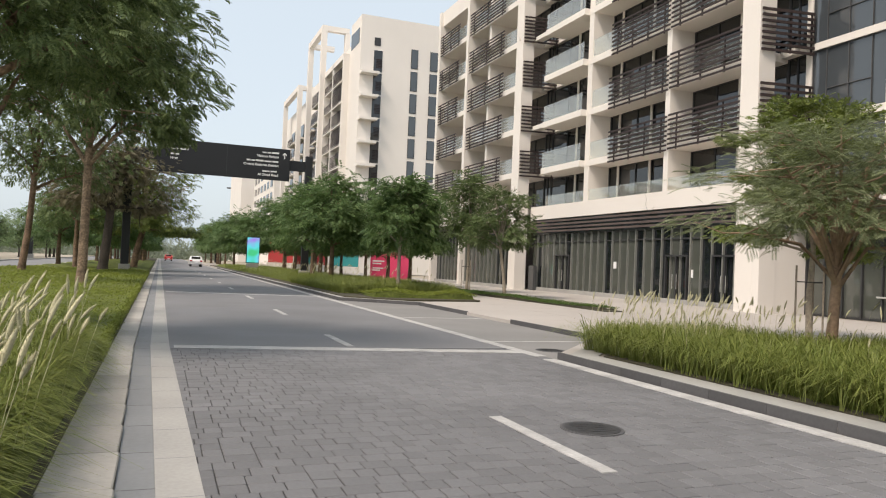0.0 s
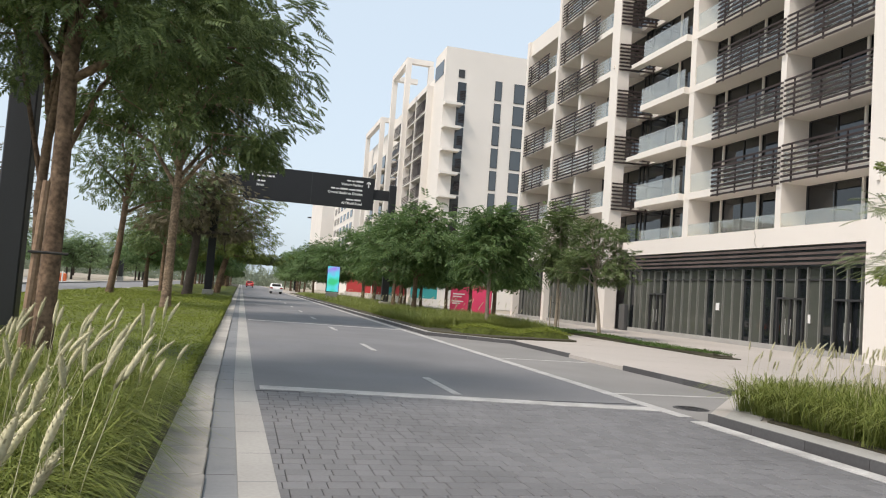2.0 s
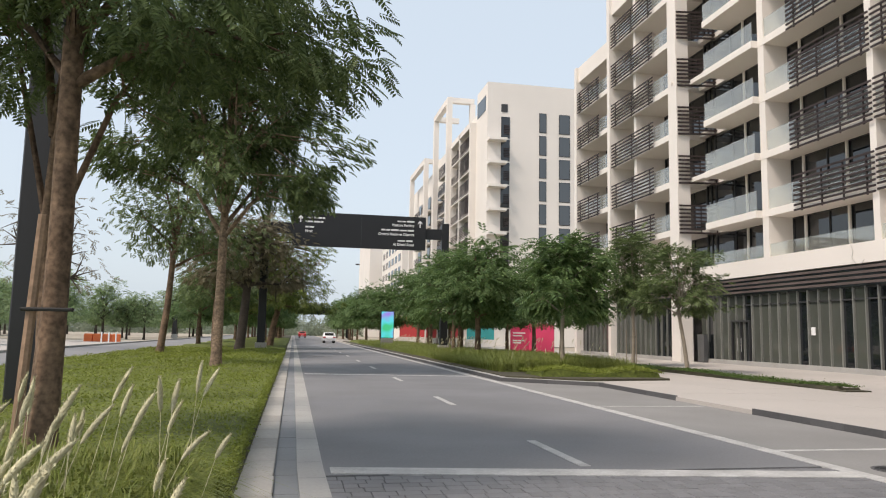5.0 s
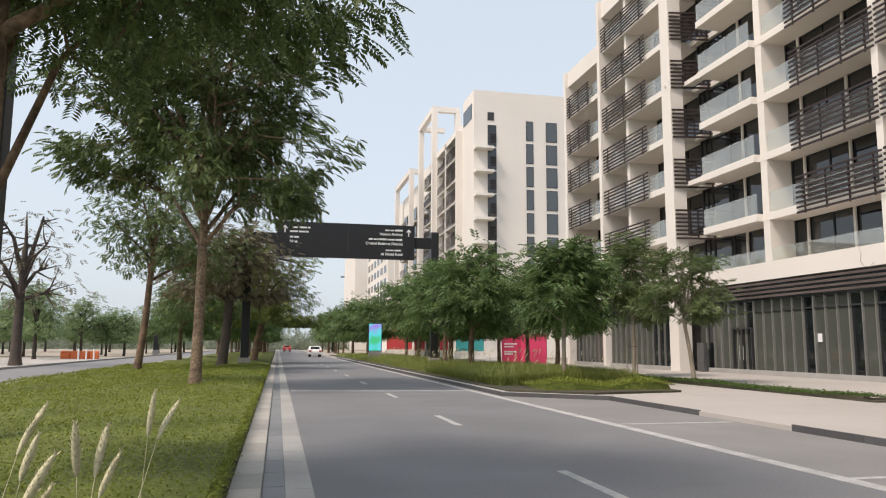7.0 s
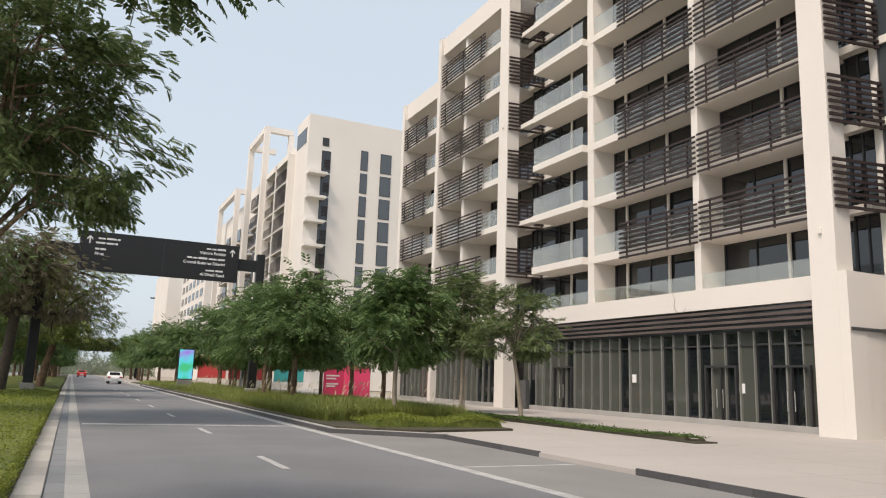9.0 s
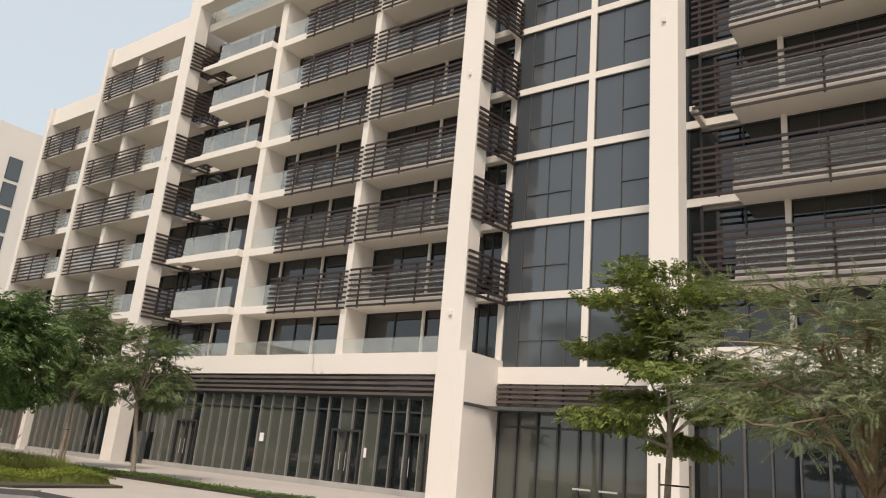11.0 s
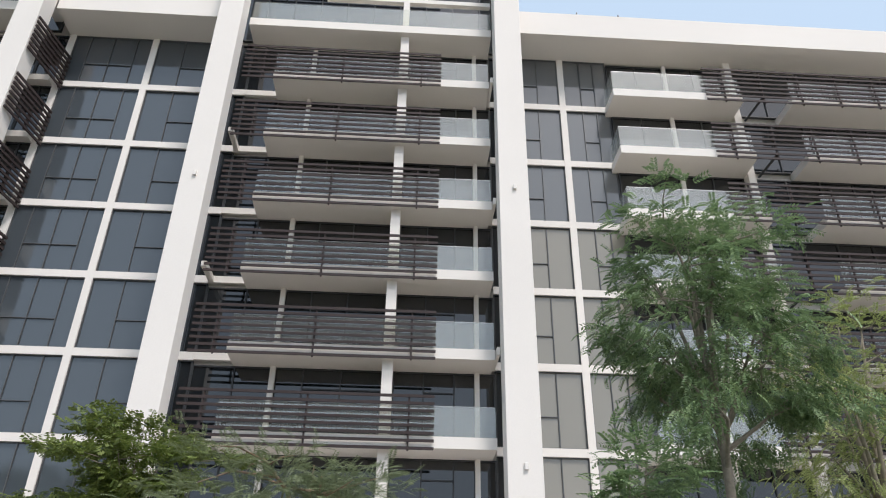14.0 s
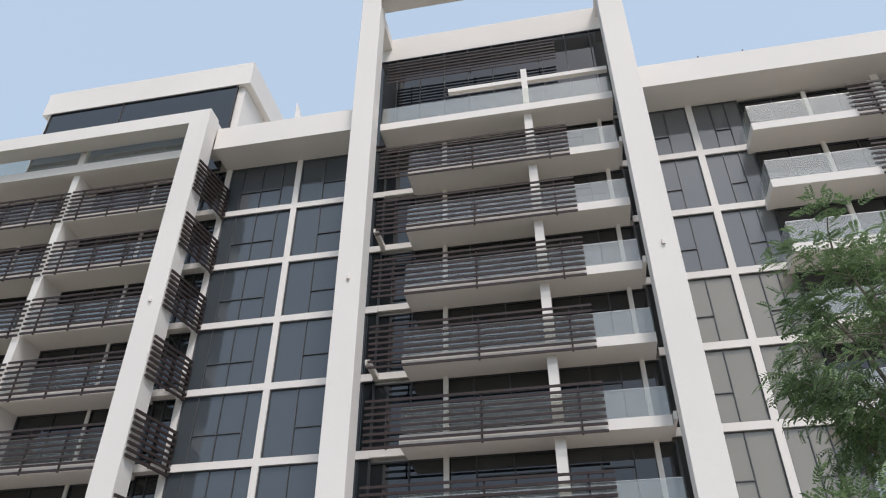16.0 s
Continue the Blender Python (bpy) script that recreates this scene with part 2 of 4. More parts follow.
    def mesh(self, name, material, smooth=False):
        me = bpy.data.meshes.new(name)
        me.from_pydata(self.v, [], self.f)
        me.materials.append(material)
        if smooth:
            me.polygons.foreach_set("use_smooth", [True] * len(me.polygons))
        me.update()
        return me


def thing(name, at, label, category, group="", kind=""):
    ob = new(name)
    ob.location = at
    ob.empty_display_size = 0.3
    return tagged(ob, label, category, group, kind)


def part(name, solid, material, parent, label="", smooth=False, local=False):
    """One mesh under a thing (or under a part). Coordinates are the world's unless local."""
    me = solid if isinstance(solid, bpy.types.Mesh) else solid.mesh(name, material, smooth)
    ob = new(name, me)
    ob.parent = parent
    if not local and parent is not None:
        ob.matrix_parent_inverse = Matrix.Translation(-parent.location)
    return tagged(ob, label)


def structure(name, solid, material, label, category, smooth=False):
    return tagged(new(name, solid.mesh(name, material, smooth)), label, category, kind="structure")


def quads(name, corners, material):
    """A mesh of loose four-cornered leaves from an (n, 4, 3) array."""
    n = len(corners)
    me = bpy.data.meshes.new(name)
    me.from_pydata(corners.reshape(-1, 3).tolist(), [], np.arange(4 * n).reshape(n, 4).tolist())
    me.materials.append(material)
    me.update()
    return me


# ---- ground, roads and kerbs ----
structure("ground", Solid().box(-2500, -1500, -0.6, 2500, 3500, -0.08), M_SAND, "flat sandy ground reaching to the horizon", "ground")
road = structure("road", Solid().box(0.28, -30, -0.3, 6.92, 400, -0.012), M_JOINT, "grey block-paved two-lane road with dark joints", "road")
part("far_surface", Solid().box(0.28, 13.56, -0.2, 6.92, 400, 0.0), M_ROAD, road)
part("near_surface", Solid().box(0.28, -30, -0.2, 6.92, 2.0, 0.0), M_ROAD, road)


def edge_x(y):
    """How far the road's edge swings out towards the near end."""
    return 0.14 * min(1.0, max(0.0, (14.0 - y) / 9.5))


def edge_band(x0, x1):
    ys = (-30, 4.5, 14.0, 400)
    return [(x1 + edge_x(y), y) for y in ys] + [(x0 + edge_x(y), y) for y in reversed(ys)]


edge = structure("edge_strip", Solid().prism(edge_band(0.02, 0.33), -0.3, 0.004), M_STRIP, "pale concrete edge strip beside the road", "strip")
gutter = structure("gutter", Solid().prism(edge_band(-0.24, 0.02), -0.3, -0.018), M_GUTTER, "blue-grey shallow concrete gutter", "gutter")
for i in range(30):
    y = 2.2 + i * 1.02
    e = edge_x(y)
    part("joint", Solid().box(0.025 + e, y, -0.1, 0.325 + e, y + 0.009, 0.0048), M_GUTTER, edge)
    part("joint", Solid().box(-0.235 + e, y + 0.3, -0.1, 0.015 + e, y + 0.308, -0.0172), M_KERBD, gutter)
median_kerb = structure("median_kerb", Solid().box(-0.60, -30, -0.3, -0.10, 1.5, 0.02), M_KERB, "pale flat kerb stones along the median", "kerb")
kerb_me = Solid().slab(-0.72, 0, -0.2, -0.244, 0.994, 0.02, 0.010).mesh("kerb_stone", M_KERB)
for i in range(60):
    ob = part("kerb_stone", kerb_me, M_KERB, median_kerb)
    ob.location = (edge_x(2.0 + i), 1.5 + i, 0)
part("far_kerb", Solid().box(-0.72, 61.5, -0.2, -0.244, 400, 0.02), M_KERB, median_kerb)
structure("layby", Solid().prism([(6.92, -30), (6.97, -30), (6.97, 11.9), (9.8, 15.0), (9.8, 27.9), (7.12, 30.2), (7.12, 400), (6.92, 400)], -0.3, 0.002),
          M_BAY, "grey paved lay-by beside the road", "road")

lines = structure("road_markings", Solid().box(6.72, 31.5, -0.1, 6.92, 400, 0.006), M_LINE, "worn white painted lines on the road, and a pale lit gutter band", "marking")
edge_line = Solid().box(6.73, 12.3, -0.1, 6.97, 31.5, 0.007)
part("edge_line", edge_line, M_LINE, lines)
for y in (13.6, 33.7):
    part("cross_line", Solid().prism([(0.405, y + 0.45), (0.405, y + 0.05), (6.72, y - 0.82), (6.72, y - 0.42)], -0.1, 0.008), M_LINE, lines)
for y in (-2.9, 5.15, 13.85, 21.7, 30.0, 38.2, 46.3, 54.4, 62.5, 70.6, 78.7):
    part("lane_dash", Solid().box(3.52, y, -0.1, 3.66, y + 2.2, 0.008), M_LINE, lines)
for y in (14.75, 21.3):
    part("bay_line", Solid().box(6.98, y, -0.1, 9.7, y + 0.12, 0.008), M_LINE, lines)
# no paint line: stands for the bright, lit concrete gutter along the kerb
part("kerb_line", Solid().box(6.66, -30, -0.1, 6.915, 11.9, 0.009), M_LINE, lines)

# far carriageway across the median, and the plaza beyond it
structure("far_road", Solid().box(-17.0, -40, -0.3, -10.2, 400, 0.0), M_ROAD2, "pale grey far carriageway beyond the median", "road")
structure("far_road_kerb", Solid().box(-17.35, -40, -0.3, -17.0, 400, 0.14), M_KERB, "pale kerb of the far carriageway", "kerb")
structure("median_far_kerb", Solid().box(-10.2, -40, -0.3, -9.9, 400, 0.14), M_KERB, "pale kerb on the far side of the median", "kerb")
structure("plaza", Solid().box(-60, 40, -0.2, -17.35, 100, 0.06), M_PAVE, "pale paved plaza beyond the far carriageway", "pavement")

# pavement before the building, with the planters let into it
structure("pavement", Solid().prism([(6.97, -30), (27.0, -30), (27.0, 160), (7.12, 160), (7.12, 30.2), (9.8, 27.9), (9.8, 15.0), (6.97, 11.9)], -0.3, 0.10),
          M_PAVE, "pale beige paved pavement before the building", "pavement")
joint = Solid()
for y in range(-20, 100, 2):
    joint.box(10.6, y, 0.05, 25.9, y + 0.012, 0.1015)
for x in (13.0, 15.5, 18.5, 20.5, 22.5, 24.5):
    joint.box(x, -20, 0.05, x + 0.012, 100, 0.1016)
tagged(structure("paving_joints", joint, M_KERB, "thin joints in the beige paving", "joint"))


def kerb_run(pts, label, w=0.055, h=0.13, material=M_KERBD, step=1.0):
    """A run of kerb stones along a plan line, each stone a part."""
    top = structure("kerb", Solid().box(pts[0][0], pts[0][1], -0.25, pts[0][0] + 0.1, pts[0][1] + 0.1, 0.0), material, label, "kerb")
    for (ax, ay), (bx, by) in zip(pts, pts[1:]):
        d = Vector((bx - ax, by - ay))
        n = max(1, round(d.length / step))
        u, s = d / n, d.normalized()
        o = Vector((s.y, -s.x)) * w
        for i in range(n):
            f = Vector((s.y, -s.x)) * -0.008
            a = Vector((ax, ay)) + u * i + s * 0.004 + f
            b = Vector((ax, ay)) + u * (i + 1) - s * 0.004 + f
            part("kerb_stone", Solid().prism([tuple(a), tuple(a + o), tuple(b + o), tuple(b)], -0.25, h), material, top)


kerb_run([(6.97, -12), (6.97, 11.9)], "dark stone kerb along the near planter")
kerb_run([(9.8, 15.0), (9.8, 19.6)], "dark stone kerb behind the lay-by")
kerb_run([(9.8, 22.9), (9.8, 27.9), (7.12, 30.2), (7.12, 100)], "dark grey stone kerb round the long planter", step=1.5)
structure("planter_edge", Solid().prism([(7.03, -12), (7.50, -12), (7.50, 11.4), (9.7, 13.75), (9.7, 14.45), (7.03, 11.60)], 0.0, 0.126), M_STRIP,
          "pale stone edging round the near planter", "edging")
structure("planter_edge", Solid().prism([(7.18, 30.26), (9.86, 27.96), (10.1, 28.2), (7.45, 30.5), (7.45, 100), (7.18, 100)], 0.0, 0.126), M_STRIP,
          "pale stone edging round the long planter", "edging")
structure("planter_soil", Solid().prism([(7.62, -12), (13.2, -12), (13.2, 10.5), (10.6, 13.6), (7.62, 11.4)], 0.0, 0.125), M_SOIL, "dark soil of the near planter", "soil")
structure("planter_soil", Solid().prism([(7.45, 30.9), (9.7, 28.9), (13.3, 29.7), (14.4, 40), (14.4, 120), (7.45, 120)], 0.0, 0.17), M_SOIL, "dark soil of the long planter", "soil")
structure("planter_soil", Solid().prism([(16.3, 24.6), (17.2, 24.6), (18.6, 46), (17.0, 46)], 0.0, 0.14), M_SOIL, "dark soil of the narrow planting strip", "soil")
structure("median_soil", Solid().box(-9.9, -40, -0.3, -0.60, 400, 0.04), M_SOIL, "dark soil of the planted median", "soil")

# manhole covers
for cx, cy, r in ((4.35, 6.62, 0.33), (7.55, 13.2, 0.30)):
    cover = thing("manhole_cover", (cx, cy, 0.0), "round cast iron manhole cover set in the road", "manhole")
    part("rim", Solid().tube([(0, 0, -0.05), (0, 0, 0.008)], [r, r], 32), M_KERBD, cover, local=True)
    part("lid", Solid().tube([(0, 0, -0.05), (0, 0, 0.012)], [r - 0.04, r - 0.04], 32), M_IRON, cover, local=True)
    for k in range(5):
        part("rib", Solid().box(-0.18, -0.17 + k * 0.08, 0.0, 0.18, -0.15 + k * 0.08, 0.016), M_IRON, cover, local=True)

# ---- the apartment building beside the road ----
Z0, H = 2.23, 3.374


def F(k):
    """The level of storey k."""
    return Z0 + k * H


ROOF = F(8)
PEND = 39.3    # the far end of the set-back storey on the long bay
GX = 27.6      # the plane of the glazing
SX = 26.0      # the front of the balcony slabs
PX = 24.75     # the front of the tall columns
bld = thing("apartment_building", (26, 27, 0), "cream plastered eight-storey apartment building with brown louvre screens", "building")
for b in ((27.78, -26, 0, 44, 60.6, ROOF - 0.1), (27.78, 60.6, 0, 44, 68.0, F(7) - 0.1), (27.78, 4.0, ROOF - 0.1, 36, 17.85, 36.0), (27.78, 26.0, ROOF - 0.1, 37, PEND, 36.0)):
    part("wall", Solid().box(*b), M_PLASTER, bld)
for b in ((27.7, 3.9, 36.02, 36.2, 17.95, 38.1), (27.5, 25.6, 36.02, 37.2, PEND + 0.3, 37.9)):
    part("roof", Solid().box(*b), M_PLASTER, bld)


def column(y0, y1, top, depth=0.95):
    part("column", Solid().slab(PX, y0, 0.0, PX + depth, y1, top, 0.015), M_PLASTER, bld)


for y0, y1, top in ((3.77, 4.99, 39.0), (16.78, 17.87, 39.0), (25.84, 26.95, 31.0), (49.5, 50.62, 31.0)):
    column(y0, y1, top)
part("frame_beam", Solid().box(PX + 0.003, 4.99, 38.0, PX + 0.94, 16.78, 38.98), M_PLASTER, bld)
part("frame_beam", Solid().box(PX + 0.003, 26.95, 30.1, PX + 0.94, 49.5, 30.98), M_PLASTER, bld)
for y0, y1 in ((4.0, 4.9), (16.85, 17.75)):
    part("frame_beam", Solid().box(PX + 0.94, y0, 37.2, 27.75, y1, 38.0), M_PLASTER, bld)
for y0, y1 in ((25.9, 26.9), (49.55, 50.55)):
    part("frame_beam", Solid().box(PX + 0.94, y0, 29.9, 27.75, y1, 30.9), M_PLASTER, bld)
# small square lamps high on the columns
for y in (4.35, 17.3, 26.4, 50.0):
    for z in (7.6, 18.9):
        part("wall_lamp", Solid().slab(PX - 0.10, y - 0.07, z, PX + 0.0, y + 0.07, z + 0.22, 0.02), M_PLASTER, bld)

fin = Solid()
fin.v = [(28.0, 22.6, 30.3), (28.0, 21.5, 30.3), (28.0, 22.6, 34.2), (28.4, 22.6, 30.3), (28.4, 21.5, 30.3), (28.4, 22.6, 34.2)]
fin.f = [(2, 1, 0), (3, 4, 5), (1, 4, 3, 0), (2, 5, 4, 1), (0, 3, 5, 2)]
part("roof_fin", fin, M_PLASTER, bld)
# parapets and roof slab
for y0, y1 in ((17.87, 25.84), (-26, 3.77)):
    part("parapet", Solid().box(25.8, y0, 28.95, 27.9, y1, 30.45), M_PLASTER, bld)
part("roof_slab", Solid().box(SX, 5.0, ROOF - 0.45, 27.78, 16.75, ROOF), M_PLASTER, bld)
part("roof_slab", Solid().box(25.75, 26.95, ROOF - 0.55, 27.78, 49.5, ROOF), M_PLASTER, bld)
part("parapet", Solid().box(25.0, 50.62, 28.4, 27.9, 60.6, 29.9), M_PLASTER, bld)
part("parapet", Solid().box(25.0, 60.6, F(7) - 0.8, 27.9, 68.1, F(7) + 0.65), M_PLASTER, bld)
part("rooftop_box", Solid().box(30.0, -26, ROOF, 42, -7.4, 33.3), M_PLASTER, bld, "corrugated pale rooftop enclosure")
for y in range(60):
    part("corrugation", Solid().box(29.94, -26 + y * 0.31, 33.0, 30.0, -25.85 + y * 0.31, 33.3), M_PLASTER, bld)
for y in (0.3, -1.9):
    part("roof_pole", Solid().tube([(27.0, y, 30.4), (27.0, y, 31.9)], [0.05, 0.035], 6), M_FRAME, bld)


def window(y0, y1, z0, z1, splits=(), bars=(), x=GX, material=M_PANE, f=0.05):
    """A glazed opening: a dark frame, with its panes as pieces of it."""
    f, dark = (0.036, M_FRAME2) if material in (M_PANE2, M_PANE3, M_PANE4) else (f, M_FRAME)
    fr = Solid()
    for xx in (x - 0.05, x + 0.10):
        for k in (0, f):
            fr.v += [(xx, y0 + k, z0 + k), (xx, y1 - k, z0 + k), (xx, y1 - k, z1 - k), (xx, y0 + k, z1 - k)]
    for i in range(4):
        j = (i + 1) % 4
        fr.f += [(i, i + 4, j + 4, j), (i + 8, j + 8, j + 12, i + 12), (i, j, j + 8, i + 8), (i + 4, i + 12, j + 12, j + 4)]
    w = part("window", fr, dark, bld)
    for s in splits:
        ys = y0 + (y1 - y0) * s
        part("mullion", Solid().box(x - 0.045, ys - f / 2, z0 + f, x + 0.10, ys + f / 2, z1 - f), dark, w)
    for a, b, h in bars:
        zs = z0 + (z1 - z0) * h
        part("transom", Solid().box(x - 0.042, y0 + (y1 - y0) * a + f / 2, zs - f / 2, x + 0.10, y0 + (y1 - y0) * b - f / 2, zs + f / 2), dark, w)
    edges = [0, *splits, 1]
    for a, b in zip(edges, edges[1:]):
        part("pane", Solid().box(x + 0.02, y0 + (y1 - y0) * a, z0 + f, x + 0.05, y0 + (y1 - y0) * b, z1 - f), material, w)
    return w


def screen(y0, y1, z0, z1, n=8, x=25.85, posts=3):
    """A louvre screen: dark posts, and each slat a piece."""
    s = part("louvre_screen", Solid().box(x + 0.04, y0, z0, x + 0.065, y1, z0 + 0.06), M_SLAT, bld, "dark brown louvre screen")
    for i in range(posts):
        y = y0 + (y1 - y0) * (0.1 + 0.8 * i / max(1, posts - 1))
        part("post", Solid().box(x + 0.067, y - 0.03, z0 - 0.03, x + 0.13, y + 0.035, z1 + 0.02), M_SLAT, s)
        part("arm", Solid().box(x + 0.13, y - 0.03, z0 + 0.3, max(SX, x + 0.25) + 0.02, y + 0.03, z0 + 0.36), M_SLAT, s)
    for i in range(n):
        z = z0 + (z1 - z0 - 0.104) * i / (n - 1)
        part("slat", Solid().box(x + 0.02, y0, z, x + 0.065 if i else x + 0.038, y1, z + 0.104), M_SLAT, s)


def side_screen(ya, yb, z0, z1, n=8):
    """A louvre screen running back from a column's front at ya to the glazing at yb."""
    x0, x1 = 24.82, 27.46

    def strip(u0, u1, side, w, za, zb):
        p = [(x0 + (x1 - x0) * u, ya + (yb - ya) * u + side) for u in (u0, u1)]
        return Solid().prism([p[0], p[1], (p[1][0], p[1][1] + w), (p[0][0], p[0][1] + w)], za, zb)

    s = part("louvre_screen", strip(0.55, 0.575, 0.05, 0.06, z0, z1), M_SLAT, bld, "dark brown louvre screen")
    part("post", strip(0.95, 0.975, 0.05, 0.06, z0, z1), M_SLAT, s)
    for i in range(n):
        z = z0 + (z1 - z0 - 0.115) * i / (n - 1)
        part("slat", strip(0.0, 1.0, -0.02, 0.068, z, z + 0.115), M_SLAT, s)


def glass(x0, y0, x1, y1, z, h=1.12):
    """A glass balustrade panel with a thin steel rail on it."""
    g = part("railing_glass", Solid().box(x0, y0, z + 0.02, x1, y1, z + h), M_RAIL, bld, "pale green glass balustrade")
    g.visible_shadow = False
    part("top_rail", Solid().box(x0 - 0.005, y0, z + h, x1 + 0.005, y1, z + h + 0.015), M_STEEL, g)


def balcony(y0, y1, k, x=SX, rails=(), ends=(), thick=0.42):
    """A slab; rails: stretches of front balustrade; ends: where a side balustrade runs back to the glazing."""
    z = F(k)
    part("balcony_slab", Solid().box(x, y0, z - thick, 27.72, y1, z), M_PLASTER, bld)
    for a, b in rails:
        glass(x + 0.06, a + 0.03, x + 0.075, b - 0.03, z)
    for y in ends:
        glass(x + 0.10, y - 0.008, GX - 0.1, y + 0.007, z)


FL = range(2, 8)
# window bays with white mullions and transoms
for ya, yb, ym in ((17.87, 25.50, 21.58), (-1.0, 3.77, 1.34)):
    part("mullion", Solid().box(GX - 0.12, ym - 0.15, 5.1, GX + 0.12, ym + 0.15, 28.95), M_PLASTER, bld)
    for k in range(2, 8):
        part("transom", Solid().box(GX - 0.117, ya, F(k) - 0.22, GX + 0.118, ym - 0.15, F(k) + 0.10), M_PLASTER, bld)
        part("transom", Solid().box(GX - 0.117, ym + 0.15, F(k) - 0.22, GX + 0.118, yb, F(k) + 0.10), M_PLASTER, bld)
    for k in range(1, 8):
        za = F(k) + 0.10 if k > 1 else 5.8
        zb = F(k + 1) - 0.22 if k < 7 else 28.95
        if ya > 0:
            window(ya, ym - 0.15, za, zb, (0.24, 0.64), ((0.0, 0.24, 0.41), (0.24, 0.64, 0.41)), material=M_PANE2)
            window(ym + 0.15, yb, za, zb, (0.2, 0.5, 0.8), ((0.2, 0.5, 0.40), (0.5, 0.8, 0.40)), material=M_PANE2)
        else:
            # lower panes coloured for a beige reflection, upper ones for a paler grey
            pane = M_PANE3 if k < 5 else M_PANE4
            window(ya, ym - 0.15, za, zb, (0.3, 0.62), ((0.3, 0.62, 0.40),), material=pane)
            window(ym + 0.15, yb, za, zb, (0.46,), ((0.46, 1.0, 0.40),), material=pane)
part("mullion", Solid().box(GX - 0.12, 25.50, 5.8, GX + 0.12, 25.80, 28.95), M_PLASTER, bld)
for k in FL:
    side_screen(25.76, 25.34, F(k) - 0.45, F(k) + 1.5)
    side_screen(49.42, 49.0, F(k) - 0.45, F(k) + 1.5)
# the glazing and floor edges run on behind the tall columns
for y0, y1 in ((3.78, 4.98), (16.79, 17.86), (25.81, 26.94), (49.51, 50.61)):
    for k in range(1, 8):
        za = F(k) + 0.08 if k > 1 else 6.28
        window(y0, y1, za, F(k + 1) - 0.25 if k < 7 else 28.9, (0.5,))
        if k > 1:
            part("floor_edge", Solid().box(GX - (0.12 if y0 < 20 else 0.5), y0, F(k) - 0.25, GX + 0.12, y1, F(k) + 0.08), M_PLASTER, bld)

# middle bay: projecting balconies half behind the screens
for k in FL:
    balcony(5.15, 15.2, k, rails=((5.15, 15.2),), ends=(5.2,))
    part("transom", Solid().box(GX - 0.12, 15.2, F(k) - 0.22, GX + 0.12, 16.78, F(k) + 0.08), M_PLASTER, bld)
    screen(7.42, 16.6, F(k) - 0.52, F(k) + 1.48)
    if k % 2 == 0:
        part("bracket", Solid().box(26.05, 16.55, F(k) - 0.22, GX - 0.13, 16.76, F(k)), M_PLASTER, bld)
    if k % 2 == 1:
        part("bracket", Solid().box(25.7, 5.0, F(k) - 0.3, GX - 0.12, 5.12, F(k)), M_PLASTER, bld)
for k in range(1, 8):
    zb = F(k + 1) - 0.42
    za = F(k) if k > 1 else 5.8
    window(4.99, 9.0, za, zb, (0.2, 0.4, 0.7), ((0.4, 0.7, 0.72),))
    window(9.4, 16.78, za, zb, (0.22, 0.42, 0.58, 0.78), ((0.0, 0.42, 0.72),))
    part("fin_wall", Solid().box(26.3, 9.0, za, GX + 0.1, 9.4, zb), M_PLASTER, bld)
    part("post", Solid().box(GX - 0.25, 13.55, za, GX - 0.051, 13.75, zb), M_PLASTER, bld)
    part("post", Solid().box(GX - 0.25, 5.62, za, GX - 0.051, 5.80, zb), M_PLASTER, bld)
# its set-back top storey
window(4.05, 17.8, ROOF, 36.0, (0.1, 0.2, 0.3, 0.4, 0.5, 0.6, 0.7, 0.8, 0.9))
screen(7.42, 16.7, 33.0, 34.6, 7, x=26.6)
part("terrace_post", Solid().box(26.1, 9.05, ROOF, 26.4, 9.35, 31.9), M_PLASTER, bld)
part("terrace_beam", Solid().box(26.12, 5.0, 31.0, 26.38, 9.05, 31.25), M_PLASTER, bld)
part("terrace_beam", Solid().box(26.12, 9.35, 31.0, 26.38, 13.2, 31.25), M_PLASTER, bld)
g = part("railing_glass", Solid().box(SX + 0.06, 5.03, ROOF + 0.02, SX + 0.075, 16.7, ROOF + 1.15), M_RAIL, bld, "pale green glass balustrade")
g.visible_shadow = False

# long bay: divider walls, screens, and open balconies towards its far end
for k in range(1, 8):
    za = F(k) if k > 1 else 6.25
    zb = F(k + 1) - 0.42
    for y0, y1 in ((33.65, 34.05), (41.75, 42.3)):
        part("divider_wall", Solid().box(SX + 0.02, y0, za, GX + 0.12, y1, zb), M_PLASTER, bld)
    for y0, y1, s in ((26.95, 33.65, (0.16, 0.45, 0.72)), (34.05, 41.75, (0.2, 0.42, 0.62, 0.85)), (42.3, 49.5, (0.25, 0.5, 0.7))):
        window(y0, y1, za, zb, s)
        for q in s[1::2]:
            yq = y0 + (y1 - y0) * q
            part("post", Solid().box(GX - 0.15, yq - 0.07, za, GX - 0.051, yq + 0.07, zb), M_PLASTER, bld)
for k in FL:
    balcony(26.95, 42.3, k, rails=((27.0, 41.75),))
    balcony(42.3, 47.6, k, x=25.62, rails=((42.3, 47.6),), ends=(47.55,))
    part("transom", Solid().box(GX - 0.14, 47.6, F(k) - 0.3, GX + 0.12, 49.5, F(k) + 0.05), M_PLASTER, bld)
    screen(33.7, 39.4 + 0.15 * (k % 2), F(k) - 0.50, F(k) + 1.46, posts=4)
    screen(26.98, 33.6, F(k) - 0.44, F(k) + 1.52, posts=4)
